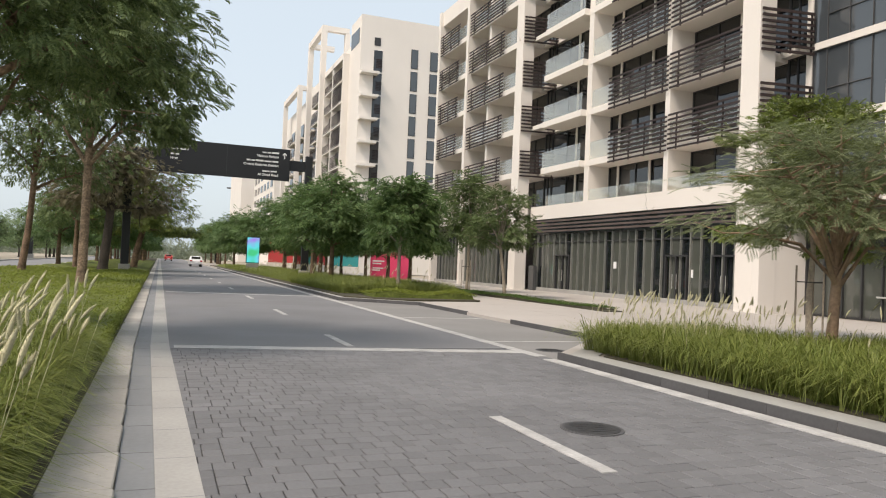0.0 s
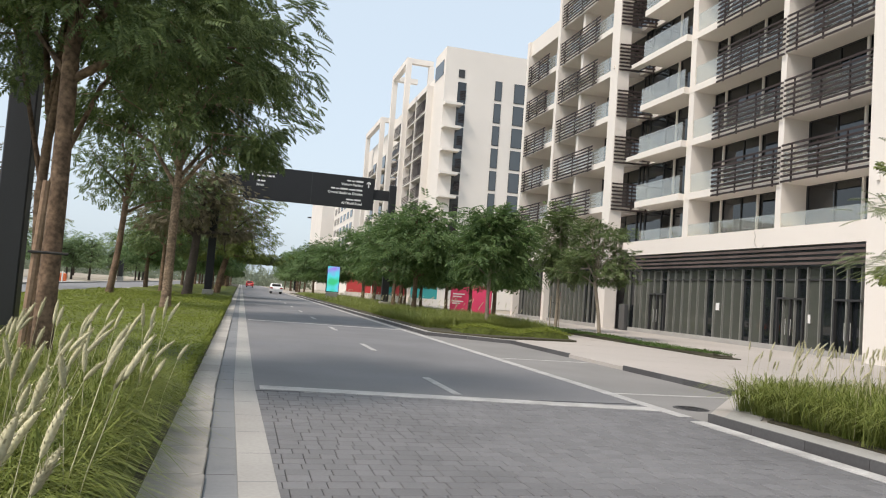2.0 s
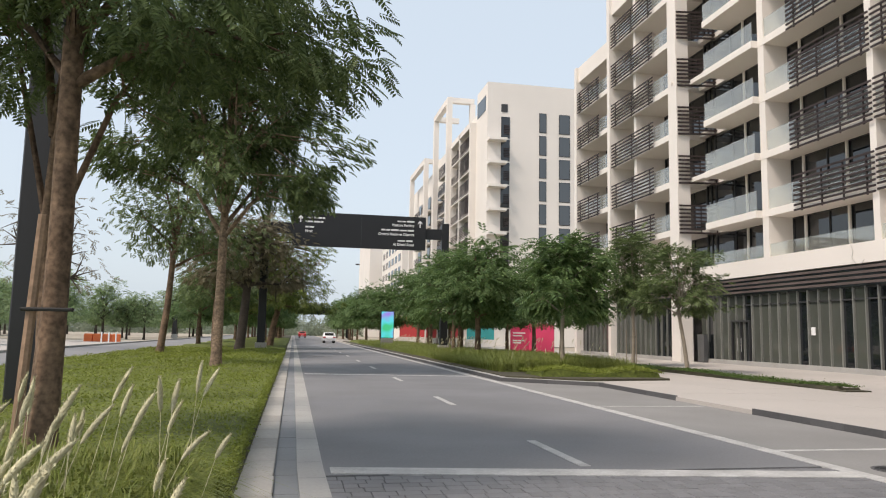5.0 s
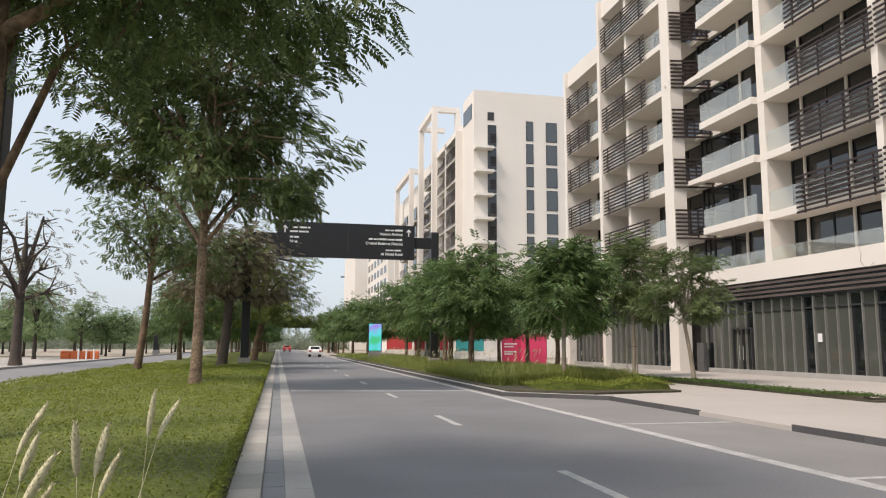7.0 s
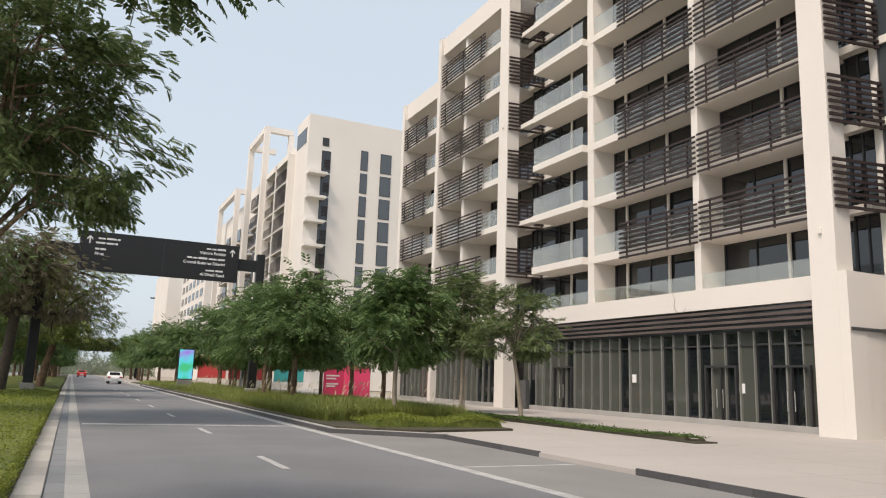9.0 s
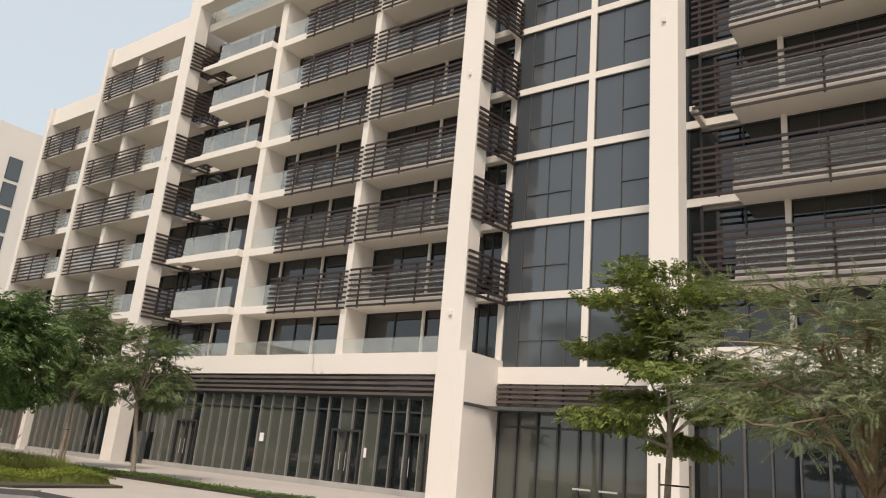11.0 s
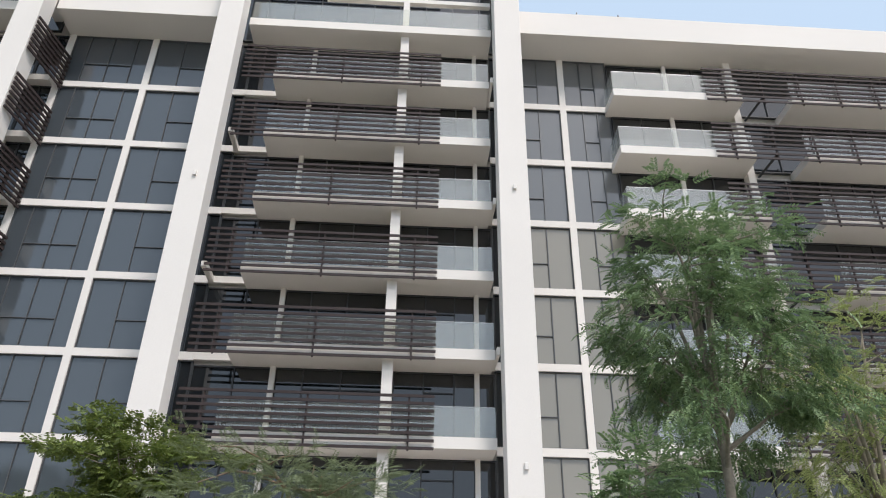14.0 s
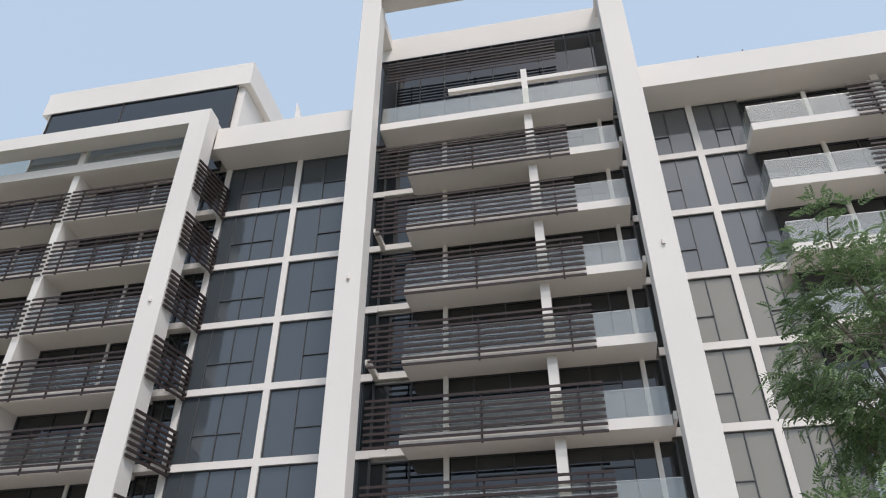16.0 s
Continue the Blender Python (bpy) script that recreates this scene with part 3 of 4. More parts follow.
    if k % 2:
        part("bracket", Solid().box(25.7, 47.6, F(k) - 0.32, 26.3, 49.5, F(k) - 0.02), M_PLASTER, bld)
g = part("railing_glass", Solid().box(SX + 0.06, 27.0, 6.3, SX + 0.075, 47.5, 7.0), M_RAIL, bld, "pale green glass balustrade")
g.visible_shadow = False
for y0, y1 in ((27.0, 33.6), (34.0, 41.6), (42.0, 49.4)):
    glass(25.9, y0, 25.915, y1, ROOF, 1.15)
for y in (33.62, 41.62):
    part("terrace_post", Solid().box(25.86, y, ROOF, 26.1, y + 0.36, ROOF + 1.3), M_PLASTER, bld)
window(26.4, PEND - 0.3, 31.6, 36.0, (0.6,))
window(26.4, PEND - 0.3, ROOF, 31.5, (0.3, 0.6))

# far bays beyond the fourth column
for k in range(1, 8):
    za = F(k) if k > 1 else 6.25
    zb = F(k + 1) - 0.42
    window(50.62, 56.4, za, zb, (0.3, 0.6))
    window(56.8, 60.3, za, zb, (0.5,))
    part("divider_wall", Solid().box(25.2, 56.4, za, GX + 0.1, 56.8, zb), M_PLASTER, bld)
    if k < 7:
        window(60.8, 67.4, za, zb, (0.3, 0.6))
    if k > 1:
        balcony(50.62, 60.3, k, x=25.05, rails=((50.62, 60.3),))
        screen(53.0, 60.2, F(k) - 0.45, F(k) + 1.45, x=24.8)
        if k < 7:
            balcony(60.8, 67.6, k, x=25.05, rails=((60.8, 67.6),))
            screen(62.7, 67.6, F(k) - 0.45, F(k) + 1.45, x=24.8)
part("fin_wall", Solid().box(PX, 60.3, 0, GX + 0.2, 60.8, 29.9), M_PLASTER, bld)
part("end_wall", Solid().box(PX, 67.6, 0, GX + 0.2, 68.1, F(7) + 0.6), M_PLASTER, bld)

# bays past the first column: balconies, then screens across a gap
for k in FL:
    balcony(-7.0, -0.75, k, rails=((-7.0, -0.75),), ends=(-0.8,))
    balcony(-26, -9.4, k, rails=((-26, -9.4),))
    screen(-14.6, -5.1 - 0.1 * (k % 3), F(k) - 0.5, F(k) + 1.5, posts=5)
    screen(-25.5, -15.2, F(k) - 0.5, F(k) + 1.5, posts=5)
    part("brace", Solid().tube([(26.1, -8.0, F(k) - 0.1), (27.3, -7.6, F(k) - 0.5)], [0.06, 0.06], 8), M_FRAME, bld)
part("fin_wall", Solid().box(GX - 0.5, -7.35, 6.3, GX + 0.1, -7.0, 28.95), M_PLASTER, bld)
for k in range(1, 8):
    za = F(k) if k > 1 else 6.25
    zb = F(k + 1) - 0.42
    window(-7.0, -1.05, za, zb, (0.25, 0.5, 0.75), material=M_PANE)
    window(-15.5, -7.4, za, zb, (0.2, 0.4, 0.6, 0.8))
    window(-25.5, -15.6, za, zb, (0.2, 0.4, 0.6, 0.8))
    part("post", Solid().box(GX - 0.2, -4.1, za, GX - 0.051, -3.92, zb), M_PLASTER, bld)

# podium: band, louvre strip and shop glazing
for y0, y1, x in ((26.95, 49.5, SX - 0.05), (50.62, 67.6, 25.0), (4.99, 16.78, SX - 0.05), (-26, 3.77, SX - 0.05)):
    part("podium_band", Solid().box(x, y0, 5.30, 27.7, y1, 6.27), M_PLASTER, bld)
    s = part("louvre_strip", Solid().box(x + 0.25, y0, 4.25, x + 0.30, y1, 5.30), M_PANE2, bld, "dark brown louvre strip over glass")
    for i in range(4):
        part("slat", Solid().box(x - 0.03, y0, 4.34 + i * 0.24, x + 0.03, y1, 4.46 + i * 0.24), M_SLATB, s)
    part("plinth", Solid().box(x + 0.12, y0, 0.05, x + 0.28, y1, 0.36), M_STRIP, bld, "pale stone plinth under the shop glazing")
    sx = x + 0.35
    n = max(2, round((y1 - y0) / 0.82))
    shop = part("shopfront", Solid().box(sx - 0.06, y0, 0.1, sx + 0.1, y1, 0.22), M_FRAME, bld, "tall dark shop glazing with pale metal fins")
    part("rail", Solid().box(sx - 0.06, y0, 3.60, sx + 0.1, y1, 3.68), M_FRAME, shop)
    part("rail", Solid().box(sx - 0.06, y0, 4.18, sx + 0.1, y1, 4.25), M_FRAME, shop)
    random.seed(int(y0) + 77)
    for i in range(n):
        a, b = y0 + (y1 - y0) * i / n, y0 + (y1 - y0) * (i + 1) / n
        part("pane", Solid().box(sx + 0.02, a + 0.005, 0.22, sx + 0.05, b - 0.005, 4.2), random.choice((M_SHOP, M_SHOP, M_PANE)) if y0 > 20 else M_PANE, shop)
        if i:
            w = 0.05 if i % 3 else 0.085
            part("fin", Solid().box(sx - 0.11, a - w / 2, 0.12, sx + 0.018, a + w / 2, 4.24), M_FIN if y0 > 20 else M_FRAME2, shop)
# entrance bay between the second and third columns
part("podium_band", Solid().box(27.3, 17.87, 5.08, 27.7, 25.5, 5.8), M_PLASTER, bld)
s = part("louvre_strip", Solid().box(27.45, 17.87, 4.2, 27.5, 25.5, 5.08), M_KERB, bld, "brown louvre strip before a pale backing")
for i in range(6):
    part("post", Solid().box(27.36, 18.6 + i * 1.25, 4.2, 27.43, 18.66 + i * 1.25, 5.08), M_SLAT, s)
for i in range(4):
    part("slat", Solid().box(27.24, 17.87, 4.26 + i * 0.21, 27.35, 25.5, 4.37 + i * 0.21), M_SLATB, s)
part("canopy", Solid().box(26.6, 17.87, 3.92, 27.55, 25.45, 4.06), M_FRAME2, bld, "thin dark grey entrance canopy")
part("return_wall", Solid().box(PX + 0.95, 25.46, 4.02, 27.8, 25.84, 6.1), M_PLASTER, bld)
part("return_wall", Solid().box(PX + 0.002, 25.46, 0, PX + 0.95, 25.84, 6.1), M_PLASTER, bld)
part("return_wall", Solid().box(PX + 0.95, 25.50, 0, 27.8, 25.84, 4.02), M_PLASTER, bld)
part("soffit", Solid().box(PX + 0.05, 25.40, 3.93, 27.6, 25.455, 4.05), M_FRAME2, bld)
fr = Solid().box(GX - 0.06, 17.87, 0.1, GX + 0.1, 25.5, 0.2).box(GX - 0.06, 17.87, 3.3, GX + 0.1, 25.5, 3.38)
ent = part("entrance", fr, M_FRAME, bld, "dark glazed entrance with a double door")
for i in range(9):
    y = 17.9 + i * 0.945
    part("frame_post", Solid().box(GX - 0.1, y - 0.04, 0.1, GX + 0.1, y + 0.04, 3.92), M_FRAME, ent)
    if i < 8:
        part("pane", Solid().box(GX + 0.02, y + 0.04, 0.2, GX + 0.05, y + 0.905, 3.92), M_SHOP, ent)
for y in (20.0, 21.1):
    part("handle", Solid().box(GX - 0.18, y, 1.05, GX - 0.12, y + 0.75, 1.12), M_STEEL, ent, "white bar door handle")
for y in (28.2, 31.9, 44.0):
    d = part("shop_door", Solid().box(26.10, y, 0.2, 26.24, y + 0.09, 2.75).box(26.10, y + 1.75, 0.2, 26.24, y + 1.84, 2.75).box(26.10, y + 0.09, 2.66, 26.24, y + 1.75, 2.75)
             .box(26.10, y + 0.87, 0.2, 26.24, y + 0.96, 2.66), M_FRAME, bld, "dark framed glass shop door")
    for q in (y + 0.7, y + 1.05):
        part("handle", Solid().tube([(26.02, q, 0.9), (26.02, q, 1.7)], [0.018, 0.018], 8), M_STEEL, d)
# a loose cable over the podium band, notices on the glass, small cameras
part("cable", Solid().tube([(25.93, 35.5, 6.28), (25.9, 35.3, 5.9), (25.92, 35.42, 5.6), (25.9, 35.15, 5.3), (25.9, 34.8, 5.25), (25.9, 34.6, 5.45)], [0.011] * 6, 6), M_KERB, bld)
for y, z in ((31.6, 1.55), (38.6, 1.9)):
    part("notice", Solid().box(26.27, y, z, 26.30, y + 0.3, z + 0.42), M_WHITE, bld, "white paper notice")
part("meter_box", Solid().box(25.75, 48.35, 0.1, 26.02, 49.1, 1.9), M_FRAME2, bld, "dark grey metal meter cabinet")


# ---- the next building down the street ----
far = thing("apartment_building", (30, 120, 0), "cream plastered apartment building with a windowed end wall", "building")
for b in ((26.3, 106.0, 0, 50, 112.3, 38.3), (26.3, 112.3, 0, 50, 134, 34.0), (28.6, 112.3, 34.0, 50, 134, 38.0)):
    part("wall", Solid().box(*b), M_PLASTER, far)
for b in ((27.2, 134, 0, 50, 150, 36), (26.6, 150, 0, 50, 176, 34)):
    part("wall", Solid().box(*b), M_PLASTER, far)
for i in range(8):
    z = 34.15 - 3.4 * i
    for x0, x1 in ((34.15, 35.25), (37.2, 38.9)):
        w = part("window", Solid().box(x0, 105.94, z - 2.95, x1, 106.02, z), M_FRAME, far)
        part("pane", Solid().box(x0 + 0.08, 105.92, z - 2.87, x1 - 0.08, 105.95, z - 0.08), M_PANE2, w)
    zb = 33.2 - 3.4 * i
    w = part("window", Solid().box(28.35, 105.95, zb - 3.2, 29.65, 106.02, zb), M_PANE, far)
    for q in range(6):
        part("slat", Solid().box(28.75, 105.85, zb - 2.6 + q * 0.24, 29.6, 105.94, zb - 2.48 + q * 0.24), M_SLAT, w)
    zs = 29.75 - 3.42 * i
    part("balcony_slab", Solid().box(26.25, 104.5, zs - 0.36, 28.9, 105.99, zs), M_PLASTER, far)
part("window", Solid().box(28.35, 105.93, 33.9, 29.3, 106.02, 35.1), M_FRAME, far)
part("terrace_window", Solid().box(26.25, 107.0, 34.3, 26.32, 112.0, 36.6), M_PANE, far)


def street_bay(y0, y1, z, slats, x=26.3):
    """One storey of one bay: dark glazing behind a slab and a slatted front."""
    w = part("window", Solid().box(x - 0.06, y0, z + 0.02, x + 0.02, y1, z + 2.75), M_PANE, far)
    part("balcony_slab", Solid().box(x - 0.95, y0 - 0.2, z - 0.4, x + 0.01, y1 + 0.2, z), M_PLASTER, far)
    for q in range(slats):
        part("slat", Solid().box(x - 0.98, y0, z - 0.2 + q * 0.27, x - 0.9, y1, z - 0.08 + q * 0.27), M_SLAT, w)


# slatted balconies storey by storey along its street side, between thin walls
for i in range(9):
    z = 30.2 - 3.4 * i
    for y0, y1, n in ((113.6, 119.8, 11 if i % 2 else 8), (120.6, 126.2, 5), (129.5, 137.8, 8)):
        street_bay(y0, y1, z, n)
    if i:
        street_bay(152.0, 158.0, z, 6, 26.5)
        street_bay(159.5, 166.5, z, 5, 26.5)
        street_bay(142.0, 148.0, z, 7, 27.1)
for y in (112.7, 120.0, 126.6):
    part("fin_wall", Solid().box(25.3, y, 0, 26.3, y + 0.45, 34.0), M_PLASTER, far)
part("parapet", Solid().box(25.3, 113.15, 33.2, 26.3, 126.6, 34.1), M_PLASTER, far)
for y, top in ((126.9, 41.6), (139.0, 41.6), (149.4, 35.9), (167.4, 35.9)):
    part("column", Solid().box(24.6, y + 0.2, 0, 25.5, y + 1.2, top), M_PLASTER, far)
for y0, y1, z in ((126.9, 140.4, 41.6), (149.4, 168.8, 35.9)):
    part("frame_beam", Solid().box(24.6, y0 + 0.2, z, 25.5, y1 - 0.2, z + 1.0), M_PLASTER, far)
for y, z, x1 in ((127.1, 41.6, 29.4), (139.2, 41.6, 29.4), (149.6, 35.9, 28.0)):
    part("frame_beam", Solid().box(25.5, y, z + 0.05, x1, y + 1.0, z + 0.95), M_PLASTER, far)
part("column", Solid().box(28.7, 127.1, 37.9, 29.6, 128.1, 41.6), M_PLASTER, far)
more = thing("apartment_building", (32, 210, 0), "distant cream apartment block beyond the trees", "building")
for b in ((27, 195, 0, 50, 240, 30), (24, 250, 0, 46, 290, 34)):
    part("wall", Solid().box(*b), M_PLASTER, more)
for i in range(8):
    for y in range(6):
        part("window", Solid().box(26.9, 198 + y * 7, 27.5 - 3.4 * i, 27.02, 202 + y * 7, 29.4 - 3.4 * i), M_PANE, more)

# ---- direction sign gantry over the road ----
SY = 60.0
gantry = thing("sign_gantry", (4.4, SY, 0), "black overhead direction sign spanning the road on two legs", "road sign")
for x in (-2.35, 11.05):
    part("leg", Solid().slab(x - 0.28, SY - 0.2, 0.75, x + 0.28, SY + 0.2, 10.0, 0.03), M_BLACK, gantry)
    part("plinth", Solid().slab(x - 0.4, SY - 0.35, 0, x + 0.4, SY + 0.35, 0.75, 0.03), M_KERB, gantry, "pale concrete plinth")
part("beam", Solid().box(-2.4, SY - 0.05, 8.75, 11.35, SY + 0.2, 9.55), M_BLACK, gantry)
board = part("board", Solid().slab(-0.45, SY - 0.22, 7.85, 9.5, SY - 0.06, 10.4, 0.02), M_BLACK, gantry)
part("seam", Solid().box(4.6, SY - 0.235, 7.85, 4.63, SY - 0.22, 10.4), M_FRAME, board)


def lettering(text, x, z, size, y, parent, align="RIGHT", material=M_WHITE):
    c = bpy.data.curves.new("lettering", "FONT")
    c.body, c.size, c.align_x, c.extrude, c.offset = text, size, align, 0.008, 0.008
    c.materials.append(material)
    ob = new("lettering", c)
    ob.matrix_basis = pose(x, y, z, 90, 0, 0)
    ob.parent = parent


for words, z in (("Visitors Parking", 9.62), ("Central Business District", 8.92), ("Al Dhaid Road", 8.15)):
    lettering(words, 8.6, z, 0.27, SY - 0.235, board)
lettering("Nest", 0.47, 8.88, 0.27, SY - 0.235, board, "LEFT")
bars = ((7.3, 8.6, 9.93), (6.1, 8.6, 9.24), (7.35, 8.6, 8.45), (0.6, 1.9, 9.9), (0.47, 1.77, 9.6), (0.47, 1.1, 9.2))
random.seed(4)
for a, b, z in bars:
    while a < b - 0.08:
        e = min(b, a + random.uniform(0.22, 0.62))
        part("script_line", Solid().box(a, SY - 0.236, z + 0.02, e, SY - 0.222, z + random.uniform(0.12, 0.16)), M_WHITE, board)
        a = e + random.uniform(0.05, 0.09)
for x, z in ((9.05, 9.6), (0.12, 9.6)):
    outline = [(-0.04, 0), (0.04, 0), (0.04, 0.36), (0.17, 0.24), (0.17, 0.35), (0.0, 0.52), (-0.17, 0.35), (-0.17, 0.24), (-0.04, 0.36)]
    arrow = Solid()
    for y in (SY - 0.236, SY - 0.222):
        arrow.v += [(x + u, y, z + v) for u, v in outline]
    for q in ((0, 1, 2, 8), (2, 3, 4, 5), (8, 2, 5), (8, 5, 6, 7)):
        arrow.f.append(q)
    for i in range(9):
        j = (i + 1) % 9
        arrow.f.append((i, i + 9, j + 9, j))
    part("arrow", arrow, M_WHITE, board)
g2 = thing("sign_gantry", (4, 190, 0), "distant black overhead sign spanning the road", "road sign")
part("board", Solid().box(-4.5, 190, 5.7, 10.5, 190.3, 7.4), M_BLACK, g2)
for x in (-4.8, 13):
    part("leg", Solid().box(x - 0.3, 190, 0, x + 0.3, 190.4, 7.4), M_BLACK, g2)

# black lamp mast in the median
mast = thing("lamp_mast", (-4.72, 19.3, 0.04), "tall black square lamp mast in the median", "lamp post")
part("shaft", Solid().slab(-0.27, -0.2, 0.0, 0.27, 0.2, 14.0, 0.03), M_BLACK, mast, local=True)
part("foot_plate", Solid().slab(-0.36, -0.3, 0.0, 0.36, 0.3, 0.06, 0.02), M_BLACK, mast, local=True)

# lit advertising totem
tot = thing("advertising_totem", (9.0, 78, 0.1), "advertising totem with a lit coloured screen on a pale base", "sign")
part("base", Solid().slab(-0.6, -0.25, 0, 0.6, 0.25, 0.95, 0.03), M_KERB, tot, local=True)
part("case", Solid().slab(-0.66, -0.2, 0.95, 0.66, 0.2, 3.65, 0.03), M_BLACK, tot, local=True)
part("screen", Solid().box(-0.60, -0.225, 1.03, 0.60, -0.205, 3.58), M_SCREEN, tot, local=True)

# pink site hoarding and coloured posters at the foot of the buildings
hoard = thing("site_hoarding", (21.5, 69, 0.1), "bright pink site hoarding panels with white bars of writing", "hoarding")
part("panel", Solid().box(19.6, 70.9, 0.1, 21.4, 71.0, 2.75), M_PINK, hoard)
part("panel", Solid().prism([(21.4, 71.0), (21.4, 70.9), (22.9, 68.5), (23.0, 68.6)], 0.1, 2.7), M_PINK, hoard)
for z, w in ((1.75, 1.2), (1.5, 0.9), (1.05, 1.1), (0.85, 0.8)):
    part("writing", Solid().box(19.8, 70.88, z, 19.8 + w, 70.898, z + 0.13), M_WHITE, hoard)
for x, y, w, h, m, lab in ((20.4, 92, 3.4, 3.6, M_TEAL, "teal"), (17.6, 104, 1.4, 3.2, M_RED, "red"), (19.2, 104, 1.2, 3.2, M_TEAL, "teal"), (20.6, 104, 1.6, 3.2, M_RED, "red"), (16.5, 122, 4.0, 3.2, M_RED, "pale red")):
    p = thing("poster_wall", (x, y, 0.1), lab + " printed poster panel on a low white wall", "poster")
    part("wall", Solid().box(-0.2, 0, 0, w + 0.2, 0.3, 0.9), M_PLASTER, p, local=True)
    part("panel", Solid().box(0, 0.02, 0.9, w, 0.14, 0.9 + h), m, p, local=True)
    part("post", Solid().box(w + 0.02, 0.02, 0.9, w + 0.5, 0.2, 0.9 + h), M_PLASTER, p, local=True)

# orange barrier and bollards on the plaza
bar = thing("water_barrier", (-19.2, 92, 0.06), "orange plastic road barrier on the plaza", "barrier")
for i in range(4):
    part("segment", Solid().slab(-3.2 + i * 0.95, -0.2, 0, -2.3 + i * 0.95, 0.2, 0.85, 0.08), M_ORANGE, bar, local=True)
for i in range(3):
    b = thing("bollard", (-18.5 + 0.45 * i, 83.0 + i, 0.06), "slim white bollard at the plaza's edge", "bollard", "bollards")
    part("tube", Solid().tube([(0, 0, 0), (0, 0, 1.1)], [0.07, 0.07], 10), M_WHITE, b, local=True)


crane = thing("tower_crane", (31.3, 300, 0), "distant thin tower crane beyond the buildings", "crane")
part("jib", Solid().box(23.3, 300, 28.2, 35.0, 300.5, 28.7), M_KERBD, crane)
part("mast", Solid().box(31.0, 300, 0, 31.7, 300.6, 32.0), M_KERBD, crane)
g3 = thing("sign_gantry", (-17.65, 123, 0.1), "black square sign gantry upright on a pale plinth across the road", "road sign")
part("leg", Solid().slab(-0.28, -0.2, 0.7, 0.28, 0.2, 3.6, 0.03), M_BLACK, g3, local=True)
part("plinth", Solid().slab(-0.4, -0.3, 0.0, 0.4, 0.3, 0.7, 0.03), M_KERB, g3, local=True)


# ---- cars ----
def car(at, body, label):
    c = thing("car", at, label, "car", "cars on the road")
    s = Solid()
    prof = [(-2.2, 0.35), (-2.25, 0.75), (-2.1, 0.98), (-1.5, 1.05), (-0.95, 1.45), (0.5, 1.47), (1.2, 1.02), (2.1, 0.85), (2.25, 0.6), (2.2, 0.32)]
    n = len(prof)
    for x, k in ((-0.88, 0.0), (-0.82, 1.0), (0.82, 1.0), (0.88, 0.0)):
        for y, z in prof:
            s.v.append((x * (0.80 if z > 1.2 else 1.0), y, z))
    for r in range(3):
        for i in range(n):
            j = (i + 1) % n
            s.f.append((r * n + i, r * n + j, (r + 1) * n + j, (r + 1) * n + i))
    s.f += [tuple(range(n)), tuple(3 * n + n - 1 - i for i in range(n))]
    part("body", s, body, c, local=True)
    part("rear_window", Solid().prism([(-0.6, -1.55), (0.6, -1.55), (0.55, -1.1), (-0.55, -1.1)], 1.08, 1.40), M_PANE, c, local=True)
    for x in (-0.68, 0.68):
        part("tail_lamp", Solid().box(x - 0.17, -2.27, 0.72, x + 0.17, -2.1, 0.9), M_LAMPR, c, local=True)
        for y in (-1.35, 1.4):
            w = part("wheel", Solid().tube([(x - 0.1, y, 0.33), (x + 0.14, y, 0.33)], [0.33, 0.33], 18), M_TYRE, c, local=True)
            part("rim", Solid().tube([(x - 0.115, y, 0.33), (x + 0.155, y, 0.33)], [0.2, 0.2], 12), M_STEEL, w, local=True)
    part("number_plate", Solid().box(-0.26, -2.275, 0.55, 0.26, -2.24, 0.66), M_WHITE, c, local=True)


car((4.9, 112, 0.01), M_CAR, "white saloon car seen from behind on the road")
car((2.0, 185, 0.01), M_RED, "distant red car on the road")


# ---- plants ----
def rot_between(d, roll):
    """Frames whose first axis is each row of d; turned about it by roll."""
    d = d / np.linalg.norm(d, axis=1, keepdims=True)
    up = np.tile(np.array([0.0, 0.0, 1.0]), (len(d), 1))
    side = np.cross(up, d)
    side /= np.maximum(np.linalg.norm(side, axis=1, keepdims=True), 1e-6)
    nrm = np.cross(d, side)
    c, s = np.cos(roll)[:, None], np.sin(roll)[:, None]
    return np.stack([d, side * c + nrm * s, nrm * c - side * s], axis=1)


def frond(pairs, length, leaf_l, leaf_w, droop):
    """A pinnate spray: pairs of leaflets along a drooping stalk, as an (n, 4, 3) array."""
    out = []
    for i in range(pairs):
        u = (i + 1) / (pairs + 0.3)
        x, z = length * u, -droop * length * u * u
        k = 0.55 + 0.9 * u * (1.25 - u)
        for s in (-1, 1):
            a = np.array([x, 0, z])
            d = np.array([0.55, s * 0.83, -0.18])
            w = np.array([0.83, -s * 0.55, 0.0]) * leaf_w * 0.5 * k
            m, e = a + d * leaf_l * 0.5 * k, a + d * leaf_l * k - np.array([0, 0, 0.15 * leaf_l])
            out.append([a, m - w, e, m + w])
    return np.array(out)


def spread(template, pos, d, roll, scale):
    r = rot_between(d, roll)
    c = np.einsum("qka,nab->nqkb", template, r) * scale[:, None, None, None] + pos[:, None, None, :]
    return c.reshape(-1, 4, 3)


